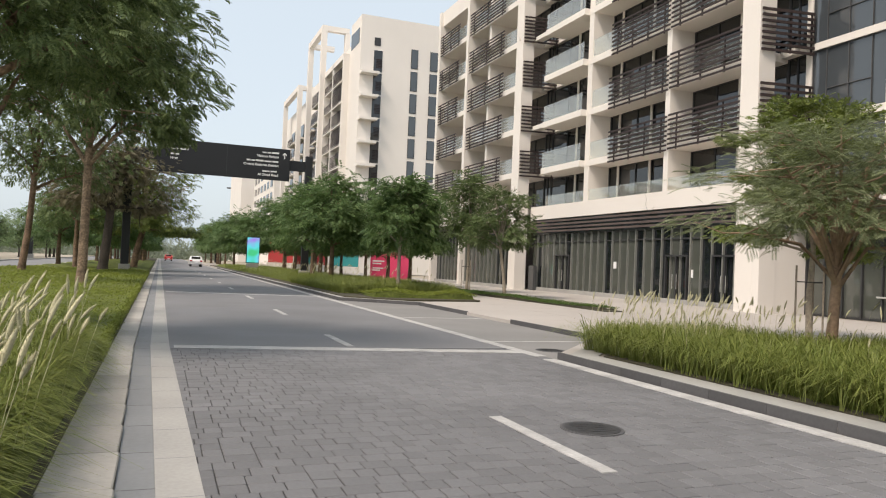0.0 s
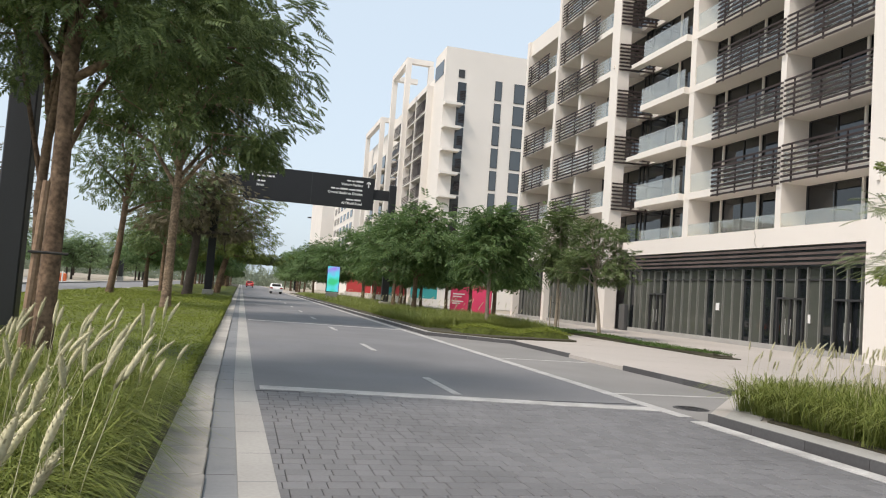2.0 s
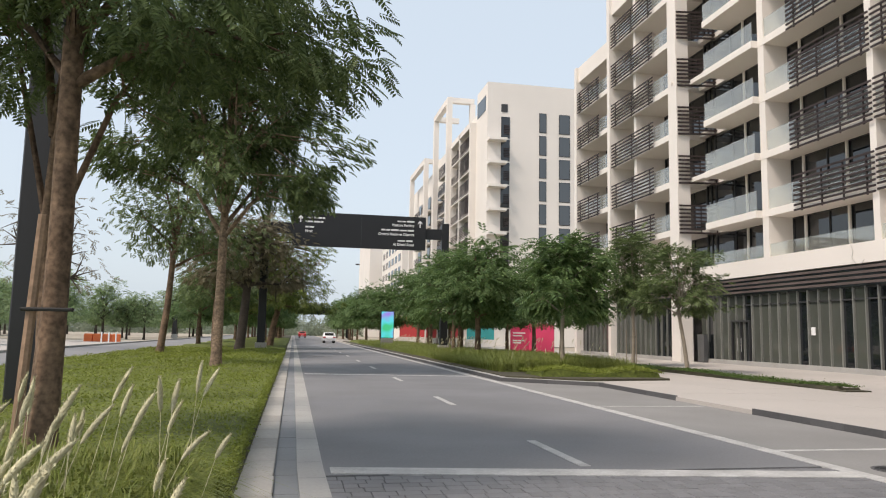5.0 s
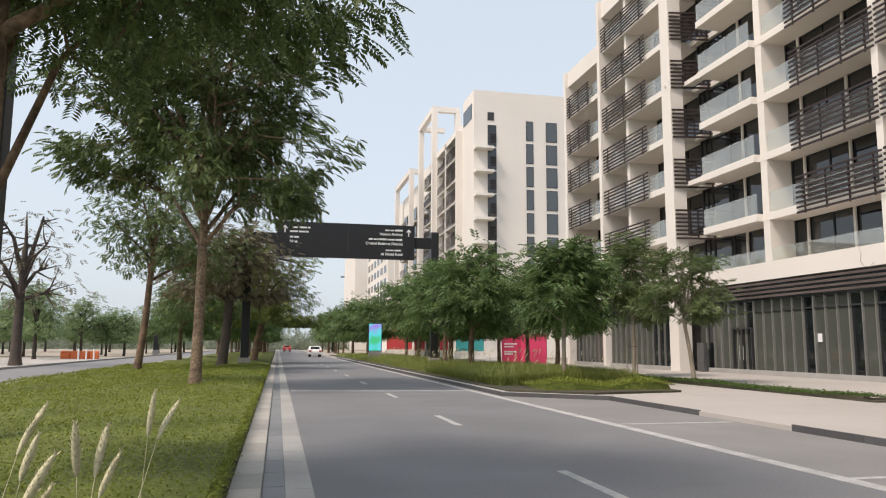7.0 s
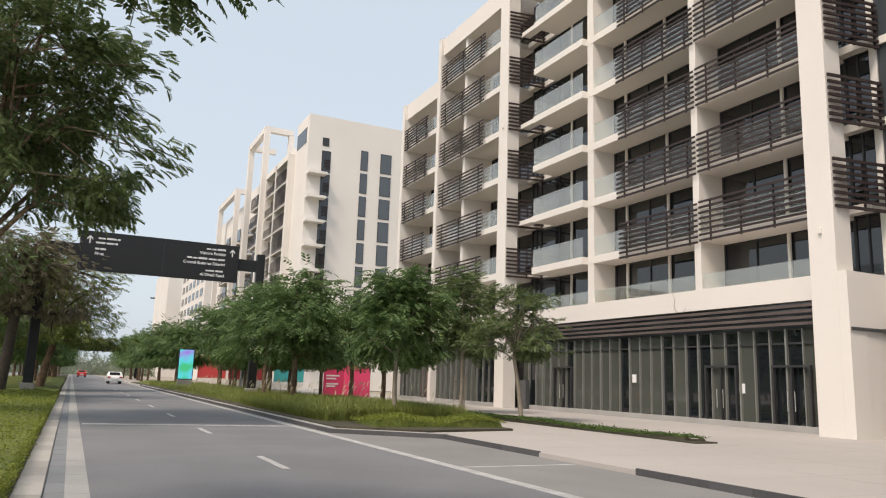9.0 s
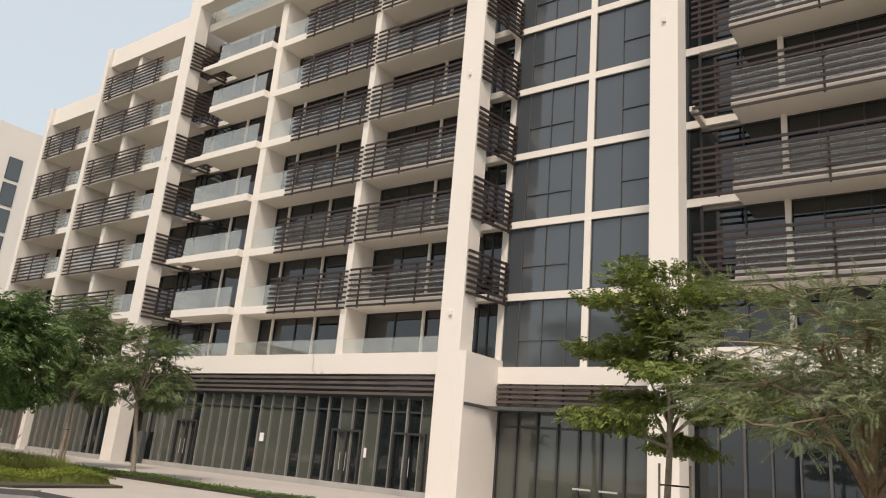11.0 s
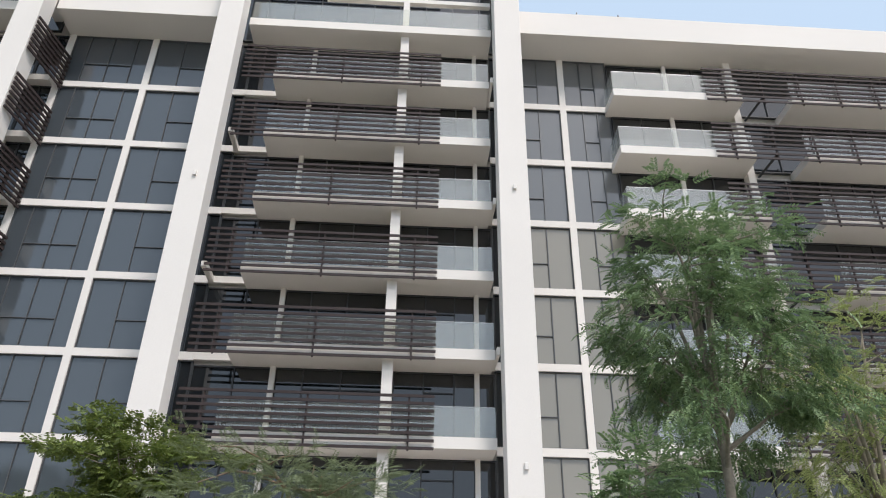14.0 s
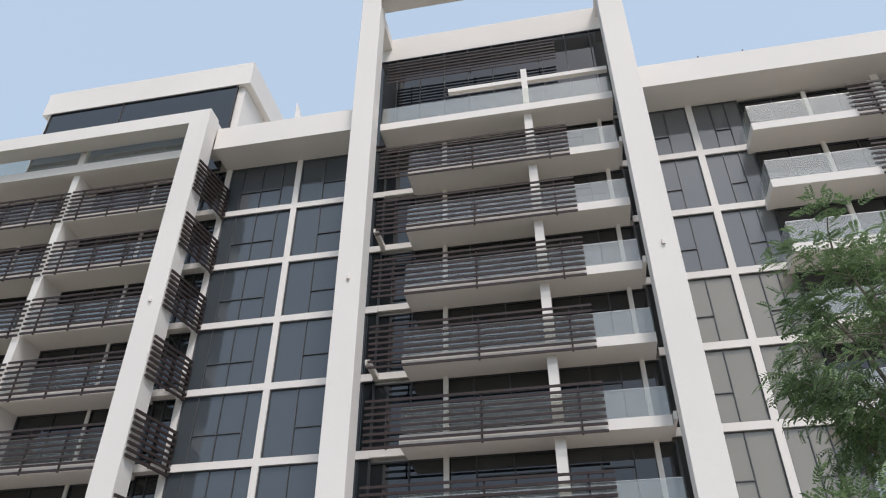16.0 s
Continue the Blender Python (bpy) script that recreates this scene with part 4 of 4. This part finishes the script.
def plant_tree(name, at, label, seed, height, fork, radius, sprays, template, leaves, bark, girth=0.13, limbs=7, low=0.35, lean=(0, 0), group="", flat=0.0, clump=0.24, stakes=False, layer=1.0, taper=0.45):
    """A tree: trunk with limbs and twigs, and a crown of separate leaf sprays round the twig ends."""
    rng = np.random.default_rng(seed)
    t = thing(name, at, label, "tree", group)
    s = Solid()
    top = np.array([lean[0], lean[1], fork])
    mid = top * 0.5 + np.array([rng.normal(0, 0.06), rng.normal(0, 0.06), 0])
    s.tube([(0, 0, -0.1), (mid[0] * 0.3, mid[1] * 0.3, fork * 0.12), tuple(mid), tuple(top)], [girth * 1.45, girth * 1.1, girth * 0.95, girth * 0.85], 10, False)
    tips = []
    for i in range(limbs):
        az = i * 2.4 + rng.uniform(-0.4, 0.4)
        u = (i + 0.5) / limbs
        z1 = fork + (height - fork) * (low + (0.92 - low) * u)
        rr = radius * (0.75 - taper * u ** 2 if not flat else 0.8 - 0.3 * u) * rng.uniform(0.8, 1.15)
        start = top * (0.82 + 0.18 * rng.random()) + np.array([0, 0, (height - fork) * 0.25 * u])
        end = np.array([lean[0] + rr * math.cos(az), lean[1] + rr * math.sin(az), z1])
        bend = (start + end) / 2 + np.array([0, 0, (0.18 if not flat else 0.3) * (end[2] - start[2])]) + rng.normal(0, 0.08, 3)
        s.tube([tuple(start), tuple(bend), tuple(end)], [girth * 0.55, girth * 0.36, girth * 0.14], 6, False)
        for j in range(6):
            a = bend + (end - bend) * rng.uniform(0.1, 1.0)
            e = a + rng.normal(0, 1, 3) * radius * np.array([0.3, 0.3, 0.22 * layer]) + np.array([math.cos(az), math.sin(az), 0.25]) * radius * 0.15
            s.tube([tuple(a), tuple((a + e) / 2 + rng.normal(0, 0.04, 3)), tuple(e)], [girth * 0.22, girth * 0.14, girth * 0.05], 5, False)
            tips.append(e)
        tips.append(end)
    s.tube([tuple(top), tuple(top + np.array([0.1, 0.05, (height - fork) * 0.5])), (lean[0] * 1.1, lean[1] * 1.1, height * 0.94)], [girth * 0.8, girth * 0.45, girth * 0.1], 7, False)
    tips.append(np.array([lean[0] * 1.1, lean[1] * 1.1, height * 0.93]))
    part("trunk", s, bark, t, smooth=True, local=True)
    tips = np.array(tips)
    which = rng.integers(0, len(tips), sprays)
    off = np.clip(rng.normal(0, 1, (sprays, 3)), -1.7, 1.7) * radius * clump * np.array([1, 1, 0.7 * layer])
    pos = tips[which] + off
    centre = np.array([lean[0], lean[1], (fork + height) / 2])
    d = (pos - centre) / radius + rng.normal(0, 0.85, (sprays, 3))
    d[:, 2] = d[:, 2] * 0.45 - 0.12 + 0.2 * flat
    pos[:, 2] = np.maximum(pos[:, 2], fork * (0.9 + 0.3 * flat) + np.abs(off[:, 0]) * 0.5)
    q = spread(template, pos, d, rng.normal(0, 0.35, sprays), rng.uniform(0.7, 1.3, sprays))
    part("crown", quads("crown", q, leaves), leaves, t, local=True)
    if stakes:
        for a in (0.6, 2.7, 4.8):
            x, y = 0.35 * math.cos(a), 0.35 * math.sin(a)
            part("stake", Solid().tube([(x, y, -0.05), (x, y, 1.9)], [0.025, 0.025], 6), M_BARKL, t, local=True)
        part("tie", Solid().tube([(0.35 * math.cos(a), 0.35 * math.sin(a), 1.5) for a in (0.6, 2.7, 4.8, 0.6)], [0.02] * 4, 5), M_TYRE, t, local=True)
    return t


NEEM = frond(5, 0.34, 0.19, 0.088, 0.35)
FINE = frond(7, 0.30, 0.10, 0.042, 0.2)
MID = frond(5, 0.27, 0.115, 0.052, 0.15)
WEEP = frond(6, 0.22, 0.080, 0.037, 0.45)
BROAD = frond(4, 0.44, 0.25, 0.105, 0.35)
FEATHER = frond(10, 0.27, 0.066, 0.020, 0.22)
SMALL = frond(3, 0.18, 0.10, 0.06, 0.05)
FAR = frond(3, 0.5, 0.32, 0.13, 0.3)

# median trees
plant_tree("tree", (-2.5, 13.0, 0.04), "tall median tree with rough brown bark and drooping dark leaves", 11, 10.6, 4.8, 2.7, 7000, FINE, M_NEEM, M_BARK, 0.125, 10, 0.0, (-0.05, 0.2), clump=0.17)
plant_tree("tree", (-3.0, 14.3, 0.04), "slender median tree with forked pale brown trunk", 17, 9.5, 2.7, 2.0, 2600, FINE, M_NEEM, M_BARK, 0.095, 6, 0.35, (-0.05, 0.1), clump=0.2)
st = thing("tree_stake", (-2.72, 12.85, 0.04), "weathered timber stake tied to the median tree", "stake")
part("post", Solid().tube([(0, 0, 0), (0.12, 0, 2.7)], [0.05, 0.05], 8), M_BARKT, st, local=True)
part("strap", Solid().tube([(0.0, -0.05, 1.75), (0.5, -0.15, 1.75)], [0.02, 0.02], 6), M_TYRE, st, local=True)
plant_tree("tree", (-2.95, 34.6, 0.04), "tall median tree with pale lower bark and dense dark crown", 12, 15.2, 5.8, 3.8, 8200, NEEM, M_NEEM, M_BARKM, 0.19, 20, 0.16, (0.0, 0.4), clump=0.115, taper=0.0)
plant_tree("tree", (-7.6, 50.0, 0.04), "slim median tree with open feathery crown", 13, 10.5, 6.0, 3.4, 2200, NEEM, M_NEEM, M_BARK, 0.19, 9, 0.0, (0.45, 0.3))
plant_tree("tree", (-3.7, 57.5, 0.04), "old dark-trunked median tree with dry grey twigs", 14, 9.8, 5.0, 3.0, 3000, NEEM, M_DRY, M_BARKD, 0.32, 9, -0.1, (0.4, 0))
plant_tree("tree", (-2.2, 74, 0.04), "bushy median tree with fresh green drooping leaves", 15, 11.5, 4.0, 3.2, 3600, FAR, M_LIGHT, M_BARK, 0.3, 10, -0.1, (0.8, 0))
plant_tree("tree", (-6.4, 68, 0.04), "slim median tree with open crown", 16, 9.0, 4.0, 2.6, 1500, FAR, M_NEEM, M_BARK, 0.2, 8, 0.0)

# trees in the near planter
plant_tree("tree", (15.0, 13.7, 0.1), "young green tree with layered leafy crown in the planter", 21, 6.4, 2.2, 1.6, 7400, SMALL, M_LIGHT, M_BARKL, 0.075, 12, 0.02, (0.15, 0.1), clump=0.17, stakes=True, layer=0.28)
plant_tree("tree", (11.3, 9.85, 0.17), "low spreading tree with grey feathery leaves and forked trunk", 22, 4.5, 1.4, 1.75, 3600, FEATHER, M_GREY, M_BARKT, 0.10, 15, 0.22, (0.1, 0.0), flat=1.0, clump=0.15, layer=0.5)
plant_tree("tree", (10.3, 3.95, 0.17), "tall leafy tree with dark green drooping crown", 23, 8.6, 4.3, 1.45, 3900, WEEP, M_SOFT, M_BARKL, 0.08, 16, 0.06, (0.1, -0.1), clump=0.13, taper=0.3)
plant_tree("tree", (9.5, 5.55, 0.17), "small dense weeping green tree", 24, 4.4, 1.4, 0.58, 1500, WEEP, M_SOFT, M_BARKL, 0.06, 8, -0.1, clump=0.33)
plant_tree("tree", (12.2, 0.45, 0.17), "leafy tree with yellowish-green crown", 25, 7.8, 2.6, 1.3, 2200, WEEP, M_YELLOW, M_BARKL, 0.1, 13, -0.1)
st = thing("tree_stake", (9.0, 5.1, 0.17), "square timber stake standing in the planter", "stake")
part("post", Solid().slab(-0.05, -0.05, 0, 0.05, 0.05, 3.0, 0.01), M_WOOD, st, local=True)

# street trees of the long planter and the strip
r1 = plant_tree("tree", (11.1, 34.7, 0.17), "street tree with pale straight trunk and rounded green crown", 31, 5.7, 2.7, 1.5, 1300, BROAD, M_GREEN, M_BARKL, 0.09, 9, 0.0, group="street trees", clump=0.2)
r2 = plant_tree("tree", (17.2, 35.3, 0.14), "young street tree with slim leaning pale trunk", 32, 5.9, 2.6, 1.5, 2300, MID, M_NEEM, M_BARKL, 0.09, 10, 0.02, (-0.3, 0.2), group="street trees", layer=0.4)
r3 = plant_tree("tree", (17.9, 42.2, 0.14), "young airy street tree between timber stakes", 33, 7.4, 3.0, 1.4, 1100, BROAD, M_NEEM, M_BARKL, 0.09, 9, 0.05, group="street trees", stakes=True)
r4 = plant_tree("tree", (10.2, 46, 0.17), "street tree with broad dark crown", 34, 7.0, 2.7, 2.0, 1600, FAR, M_GREEN, M_BARK, 0.15, 9, -0.05, group="street trees")
r5 = plant_tree("tree", (10.6, 54, 0.17), "street tree with broad dark crown", 35, 7.2, 2.8, 2.0, 1500, FAR, M_GREEN, M_BARK, 0.14, 9, -0.05, group="street trees")
rng = np.random.default_rng(5)
for i in range(16):
    y = 62 + i * 8.2 + rng.uniform(-1.5, 1.5)
    k = 0.9 + 0.3 * rng.random()
    c = copy_thing((r4, r5)[i % 2], Matrix.Translation(((12.8 if y < 90 else 10.6) + rng.uniform(-0.7, 0.9), y, 0.17)) @ pose(0, 0, 0, 0, 0, rng.uniform(0, 360)))
    c.scale = (k, k, k)
for i in range(9):
    y = 50 + i * 7.5
    c = copy_thing((r4, r5)[(i + 1) % 2], Matrix.Translation((17.2 + rng.uniform(-0.6, 0.6), y, 0.10)) @ pose(0, 0, 0, 0, 0, rng.uniform(0, 360)))
m1 = plant_tree("tree", (-3.2, 84, 0.04), "bushy median tree far down the road", 41, 7.6, 3.0, 2.1, 1500, FAR, M_GREEN, M_BARK, 0.2, 8, -0.1, group="median trees")
for i in range(15):
    copy_thing(m1, Matrix.Translation((-3.4 + rng.uniform(-1.2, 1.0), 92 + i * 9, 0.04)) @ pose(0, 0, 0, 0, 0, rng.uniform(0, 360)))
for i in range(8):
    copy_thing(m1, Matrix.Translation((-8.2 + rng.uniform(-0.6, 0.6), 78 + i * 15, 0.04)) @ pose(0, 0, 0, 0, 0, rng.uniform(0, 360)))
p1 = plant_tree("tree", (-26, 70, 0.0), "sparse park tree beyond the far carriageway", 51, 7.0, 2.5, 2.2, 800, FAR, M_SOFT, M_BARKD, 0.16, 8, -0.05, group="park trees")
p2 = plant_tree("tree", (-18.6, 66, 0.06), "bare old park tree with crooked limbs", 52, 12.0, 5.0, 3.6, 260, FAR, M_DRY, M_BARKD, 0.35, 9, 0.0, group="park trees")
for i in range(66):
    k = rng.uniform(0.8, 1.45)
    c = copy_thing(p1, Matrix.Translation((rng.uniform(-80, -20), rng.uniform(80, 190), 0.0)) @ pose(0, 0, 0, 0, 0, rng.uniform(0, 360)))
    c.scale = (k, k, k)
# far woods, their distance haze put into a paler leaf colour
"""far woods"""
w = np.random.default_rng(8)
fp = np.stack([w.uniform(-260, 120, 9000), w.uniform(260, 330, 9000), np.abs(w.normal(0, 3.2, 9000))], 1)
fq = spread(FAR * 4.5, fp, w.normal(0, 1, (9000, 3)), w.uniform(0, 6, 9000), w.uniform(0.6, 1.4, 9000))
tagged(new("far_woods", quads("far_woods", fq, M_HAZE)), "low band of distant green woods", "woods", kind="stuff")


# ---- planting on the ground ----
def mound(name, x0, x1, y0, y1, h, step, label, seed, material=M_MAT):
    """A low uneven planted mass with sloping sides."""
    w = np.random.default_rng(seed)
    nx, ny = max(3, int((x1 - x0) / step)), max(3, int((y1 - y0) / step))
    s = Solid()
    for j in range(ny + 1):
        for i in range(nx + 1):
            e = i in (0, nx) or j in (0, ny)
            x, y = x0 + (x1 - x0) * i / nx, y0 + (y1 - y0) * j / ny
            x = min(x, x1 - 0.07) if 0 < i < nx - 1 else x1 - 0.07 if i == nx - 1 else x
            s.v.append((x, y, 0.0 if e else h * (0.82 + 0.18 * math.sin(x * 2.1 + 1.3 * math.sin(y * 0.7))) + w.uniform(-0.03, 0.03)))
    for j in range(ny):
        for i in range(nx):
            a = j * (nx + 1) + i
            s.f.append((a, a + 1, a + nx + 2, a + nx + 1))
    return tagged(new(name, s.mesh(name, material)), label, "planting", kind="stuff")


LEAFLET = np.array([[[0, 0, 0], [0.5, -0.32, 0.05], [1.0, 0, -0.05], [0.5, 0.32, 0.05]]])


def leaves_over(name, n, x0, x1, y0, y1, h, size, material, label, seed, lo=0.0, edge=0.0, power=1.0):
    """Loose small leaves over a planted mass; denser at low y when power is over one; edge: share on the upright face at x1."""
    w = np.random.default_rng(seed)
    x, y = w.uniform(x0, x1, n), y0 + (y1 - y0) * w.random(n) ** power
    z = 0.02 + h * (0.82 + 0.18 * np.sin(x * 2.1 + 1.3 * np.sin(y * 0.7))) + np.abs(w.normal(0, 0.045, n)) + lo
    k = int(n * edge)
    x[:k] = x1 + w.normal(0, 0.03, k)
    z[:k] = w.uniform(0.03, h + 0.02, k) + lo
    d = np.stack([w.normal(0, 1, n), w.normal(0, 1, n), w.uniform(0.0, 0.9, n)], 1)
    q = spread(LEAFLET * size, np.stack([x, y, z], 1), d, w.normal(0, 0.7, n), w.uniform(0.6, 1.5, n) * (1 + 0.035 * np.maximum(y - y0, 0)))
    return tagged(new(name, quads(name, q, material)), label, "planting", kind="stuff")


def fountain_grass(name, n, spots, height, label, seed, z0=0.1):
    """Arching blades springing from clumps at the given plan boxes."""
    w = np.random.default_rng(seed)
    areas = np.array([(b - a) * (d - c) for a, b, c, d in spots])
    which = w.choice(len(spots), n, p=areas / areas.sum())
    sp = np.array(spots)[which]
    base = np.stack([sp[:, 0] + (sp[:, 1] - sp[:, 0]) * w.random(n), sp[:, 2] + (sp[:, 3] - sp[:, 2]) * w.random(n), np.full(n, z0)], 1)
    cl = np.floor(base[:, :2] / 0.55) * 0.55 + 0.27
    base[:, :2] = cl + (base[:, :2] - cl) * 0.7
    az = np.arctan2(base[:, 1] - cl[:, 1], base[:, 0] - cl[:, 0]) + w.normal(0, 0.8, n)
    out = np.stack([np.cos(az), np.sin(az), 0 * az], 1)
    L = height * w.uniform(0.6, 1.15, n)
    reach = L * w.uniform(0.25, 1.15, n)
    droop = 0.25 + 0.45 * reach / L
    side = np.stack([-np.sin(az), np.cos(az), 0 * az], 1)
    qs = []
    prev = None
    for u, wd in ((0.0, 0.0045), (0.4, 0.0058), (0.75, 0.0042), (1.0, 0.001)):
        p = base + out * (reach * u ** 1.8)[:, None] + np.array([0, 0, 1.0]) * (L * (u - droop * u ** 3))[:, None]
        a, b = p - side * wd, p + side * wd
        if prev is not None:
            qs.append(np.stack([prev[0], prev[1], b, a], 1))
        prev = (a, b)
    q = np.stack(qs, 1).reshape(-1, 4, 3)
    m = n * 3
    me = bpy.data.meshes.new(name)
    me.from_pydata(q.reshape(-1, 3).tolist(), [], np.arange(4 * m).reshape(m, 4).tolist())
    me.materials.append(M_BLADE)
    me.update()
    return tagged(new(name, me), label, "grass", kind="stuff")


def plumes(name, n, spots, height, label, seed, z0=0.1, wind=(0.35, 0.0), size=1.0):
    """Cream bottle-brush seed heads on thin bending stems."""
    w = np.random.default_rng(seed)
    s = Solid()
    for i in range(n):
        a, b, c, d = spots[w.integers(0, len(spots))]
        p = Vector((w.uniform(a, b), w.uniform(c, d), z0))
        hgt = height * w.uniform(0.7, 1.2)
        ln = Vector((wind[0] + w.normal(0, 0.16), wind[1] + w.normal(0, 0.16), 1)).normalized()
        e = p + Vector((ln.x * hgt * 0.75, ln.y * hgt * 0.75, hgt))
        d2 = (ln + Vector((ln.x * 0.35, ln.y * 0.35, 0))).normalized()
        s.tube([p, p.lerp(e, 0.5) - Vector((ln.x, ln.y, 0)) * 0.05, e], [0.003, 0.003, 0.002], 4, False)
        Lh = w.uniform(0.19, 0.33) * size
        pts = [e + d2 * (Lh * u) + Vector((0, 0, -0.15 * Lh * u * u)) for u in (0, 0.15, 0.4, 0.7, 0.9, 1.0)]
        s.tube(pts, [0.006 * size, 0.016 * size, 0.019 * size, 0.016 * size, 0.010 * size, 0.003], 5, False)
        a1 = d2.orthogonal().normalized()
        a2 = d2.cross(a1)
        for j in range(84):
            u = j / 84
            q = e + d2 * (Lh * u) + Vector((0, 0, -0.15 * Lh * u * u))
            th = j * 2.4
            r = a1 * math.cos(th) + a2 * math.sin(th)
            bl = (0.020 + 0.024 * math.sin(math.pi * min(1, u + 0.15))) * size * w.uniform(0.7, 1.3)
            t2 = q + r * bl * 0.62 + d2 * bl * 0.8
            sd = r.cross(d2) * 0.0045
            k = len(s.v)
            s.v += [tuple(q - sd), tuple(q + sd), tuple(t2 + sd * 0.5), tuple(t2 - sd * 0.5)]
            s.f.append((k, k + 1, k + 2, k + 3))
    return tagged(new(name, s.mesh(name, M_PLUME, True)), label, "grass", kind="stuff")


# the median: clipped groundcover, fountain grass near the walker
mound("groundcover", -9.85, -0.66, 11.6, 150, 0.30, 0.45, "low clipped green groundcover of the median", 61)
leaves_over("groundcover_leaves", 120000, -9.8, -0.66, 11.7, 60, 0.30, 0.028, M_LEAF_MAT, "small bright green leaves of the median groundcover", 62, 0.0, 0.12, 1.8)
mound("groundcover", -9.85, -0.66, -25, 11.6, 0.18, 0.6, "low green growth under the fountain grass", 63)
NEAR = [(-3.6, -0.92, 2.0, 11.5)]
fountain_grass("fountain_grass", 85000, NEAR, 0.95, "arching green fountain grass in the median bed", 64)
fountain_grass("fountain_grass", 16000, [(-9.5, -3.6, 2.0, 12.0), (-9, -1, -8, 2)], 0.8, "arching green fountain grass in the median bed", 65)
plumes("grass_plumes", 165, [(-3.2, -0.75, 2.4, 7.5), (-3.2, -0.75, 2.4, 7.5), (-3.2, -0.75, 2.4, 7.5), (-2.6, -0.72, 7.5, 11.4)], 0.84, "cream seed heads of the median fountain grass", 66, wind=(0.20, 0.0), size=1.0)
plumes("grass_plumes", 60, [(-2.3, -0.95, 2.2, 4.6)], 0.86, "cream seed heads of the median fountain grass", 68, wind=(0.30, 0.05), size=1.2)
plumes("grass_plumes", 120, [(-8.5, -3.4, 4.0, 12.0)], 0.95, "cream seed heads of the median fountain grass", 67)

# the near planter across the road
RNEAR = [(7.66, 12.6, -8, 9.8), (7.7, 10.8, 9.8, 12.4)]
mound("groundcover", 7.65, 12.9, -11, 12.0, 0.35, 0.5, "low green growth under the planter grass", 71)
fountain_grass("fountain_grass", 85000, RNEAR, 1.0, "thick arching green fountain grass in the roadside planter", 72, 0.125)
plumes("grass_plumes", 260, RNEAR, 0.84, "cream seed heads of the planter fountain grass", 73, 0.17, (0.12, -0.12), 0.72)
# the long planter: clipped hedge in front, grass behind
mound("hedge", 8.5, 13.3, 30.1, 32.6, 0.40, 0.3, "low clipped green hedge at the planter's tip", 74)
leaves_over("hedge_leaves", 14000, 8.5, 13.3, 30.1, 32.6, 0.40, 0.05, M_LEAF_MAT, "small leaves of the low clipped hedge", 75)
fountain_grass("fountain_grass", 22000, [(7.8, 13.6, 33.2, 60), (7.9, 13.8, 60, 100)], 0.95, "green fountain grass of the long planter", 76, 0.17)
fountain_grass("fountain_grass", 26000, [(7.8, 13.6, 33.2, 47)], 1.05, "thick green fountain grass behind the clipped hedge", 82, 0.17)
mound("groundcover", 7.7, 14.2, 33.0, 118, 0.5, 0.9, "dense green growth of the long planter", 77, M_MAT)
plumes("grass_plumes", 130, [(8.2, 13.2, 34, 70)], 1.0, "cream seed heads of the long planter", 78, 0.17)
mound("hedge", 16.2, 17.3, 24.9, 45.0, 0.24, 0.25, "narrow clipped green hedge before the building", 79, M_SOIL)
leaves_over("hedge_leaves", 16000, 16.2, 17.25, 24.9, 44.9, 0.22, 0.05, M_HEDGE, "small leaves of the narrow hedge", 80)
mound("hedge", -34, -19, 46, 58, 0.5, 0.8, "low hedge beside the plaza", 81)

# ---- road pavers: the nearest as pieces, the rest joined ----
random.seed(9)
shared = {}


def paver_mesh(w):
    if w not in shared:
        shared[w] = Solid().slab(0, 0, -0.05, w - 0.009, 0.196, 0.0, 0.005).mesh("paver", M_PAVER)
    return shared[w]


rest = Solid()
near = 0
y = 2.0
row = 0
while y < 13.4:
    x = 0.30
    row += 1
    while x < 6.9:
        w = random.choice((0.16, 0.205, 0.205, 0.26))
        if x + w > 6.88:
            w = round(6.918 - x, 3)
        lift = random.uniform(-0.003, 0.002)
        if near < 300 and 4.9 < y < 8.0 and x < 4.4 and w in (0.16, 0.205, 0.26):
            ob = part("paver", paver_mesh(w), M_PAVER, road)
            ob.location = (x, y, lift)
            near += 1
        elif w > 0.03:
            rest.slab(x, y, -0.05, x + w - 0.009, y + 0.196, lift, 0.005)
        x += w
    y += 0.205
ob = part("pavers", rest, M_PAVER, road)
tagged(ob, kind="stuff")
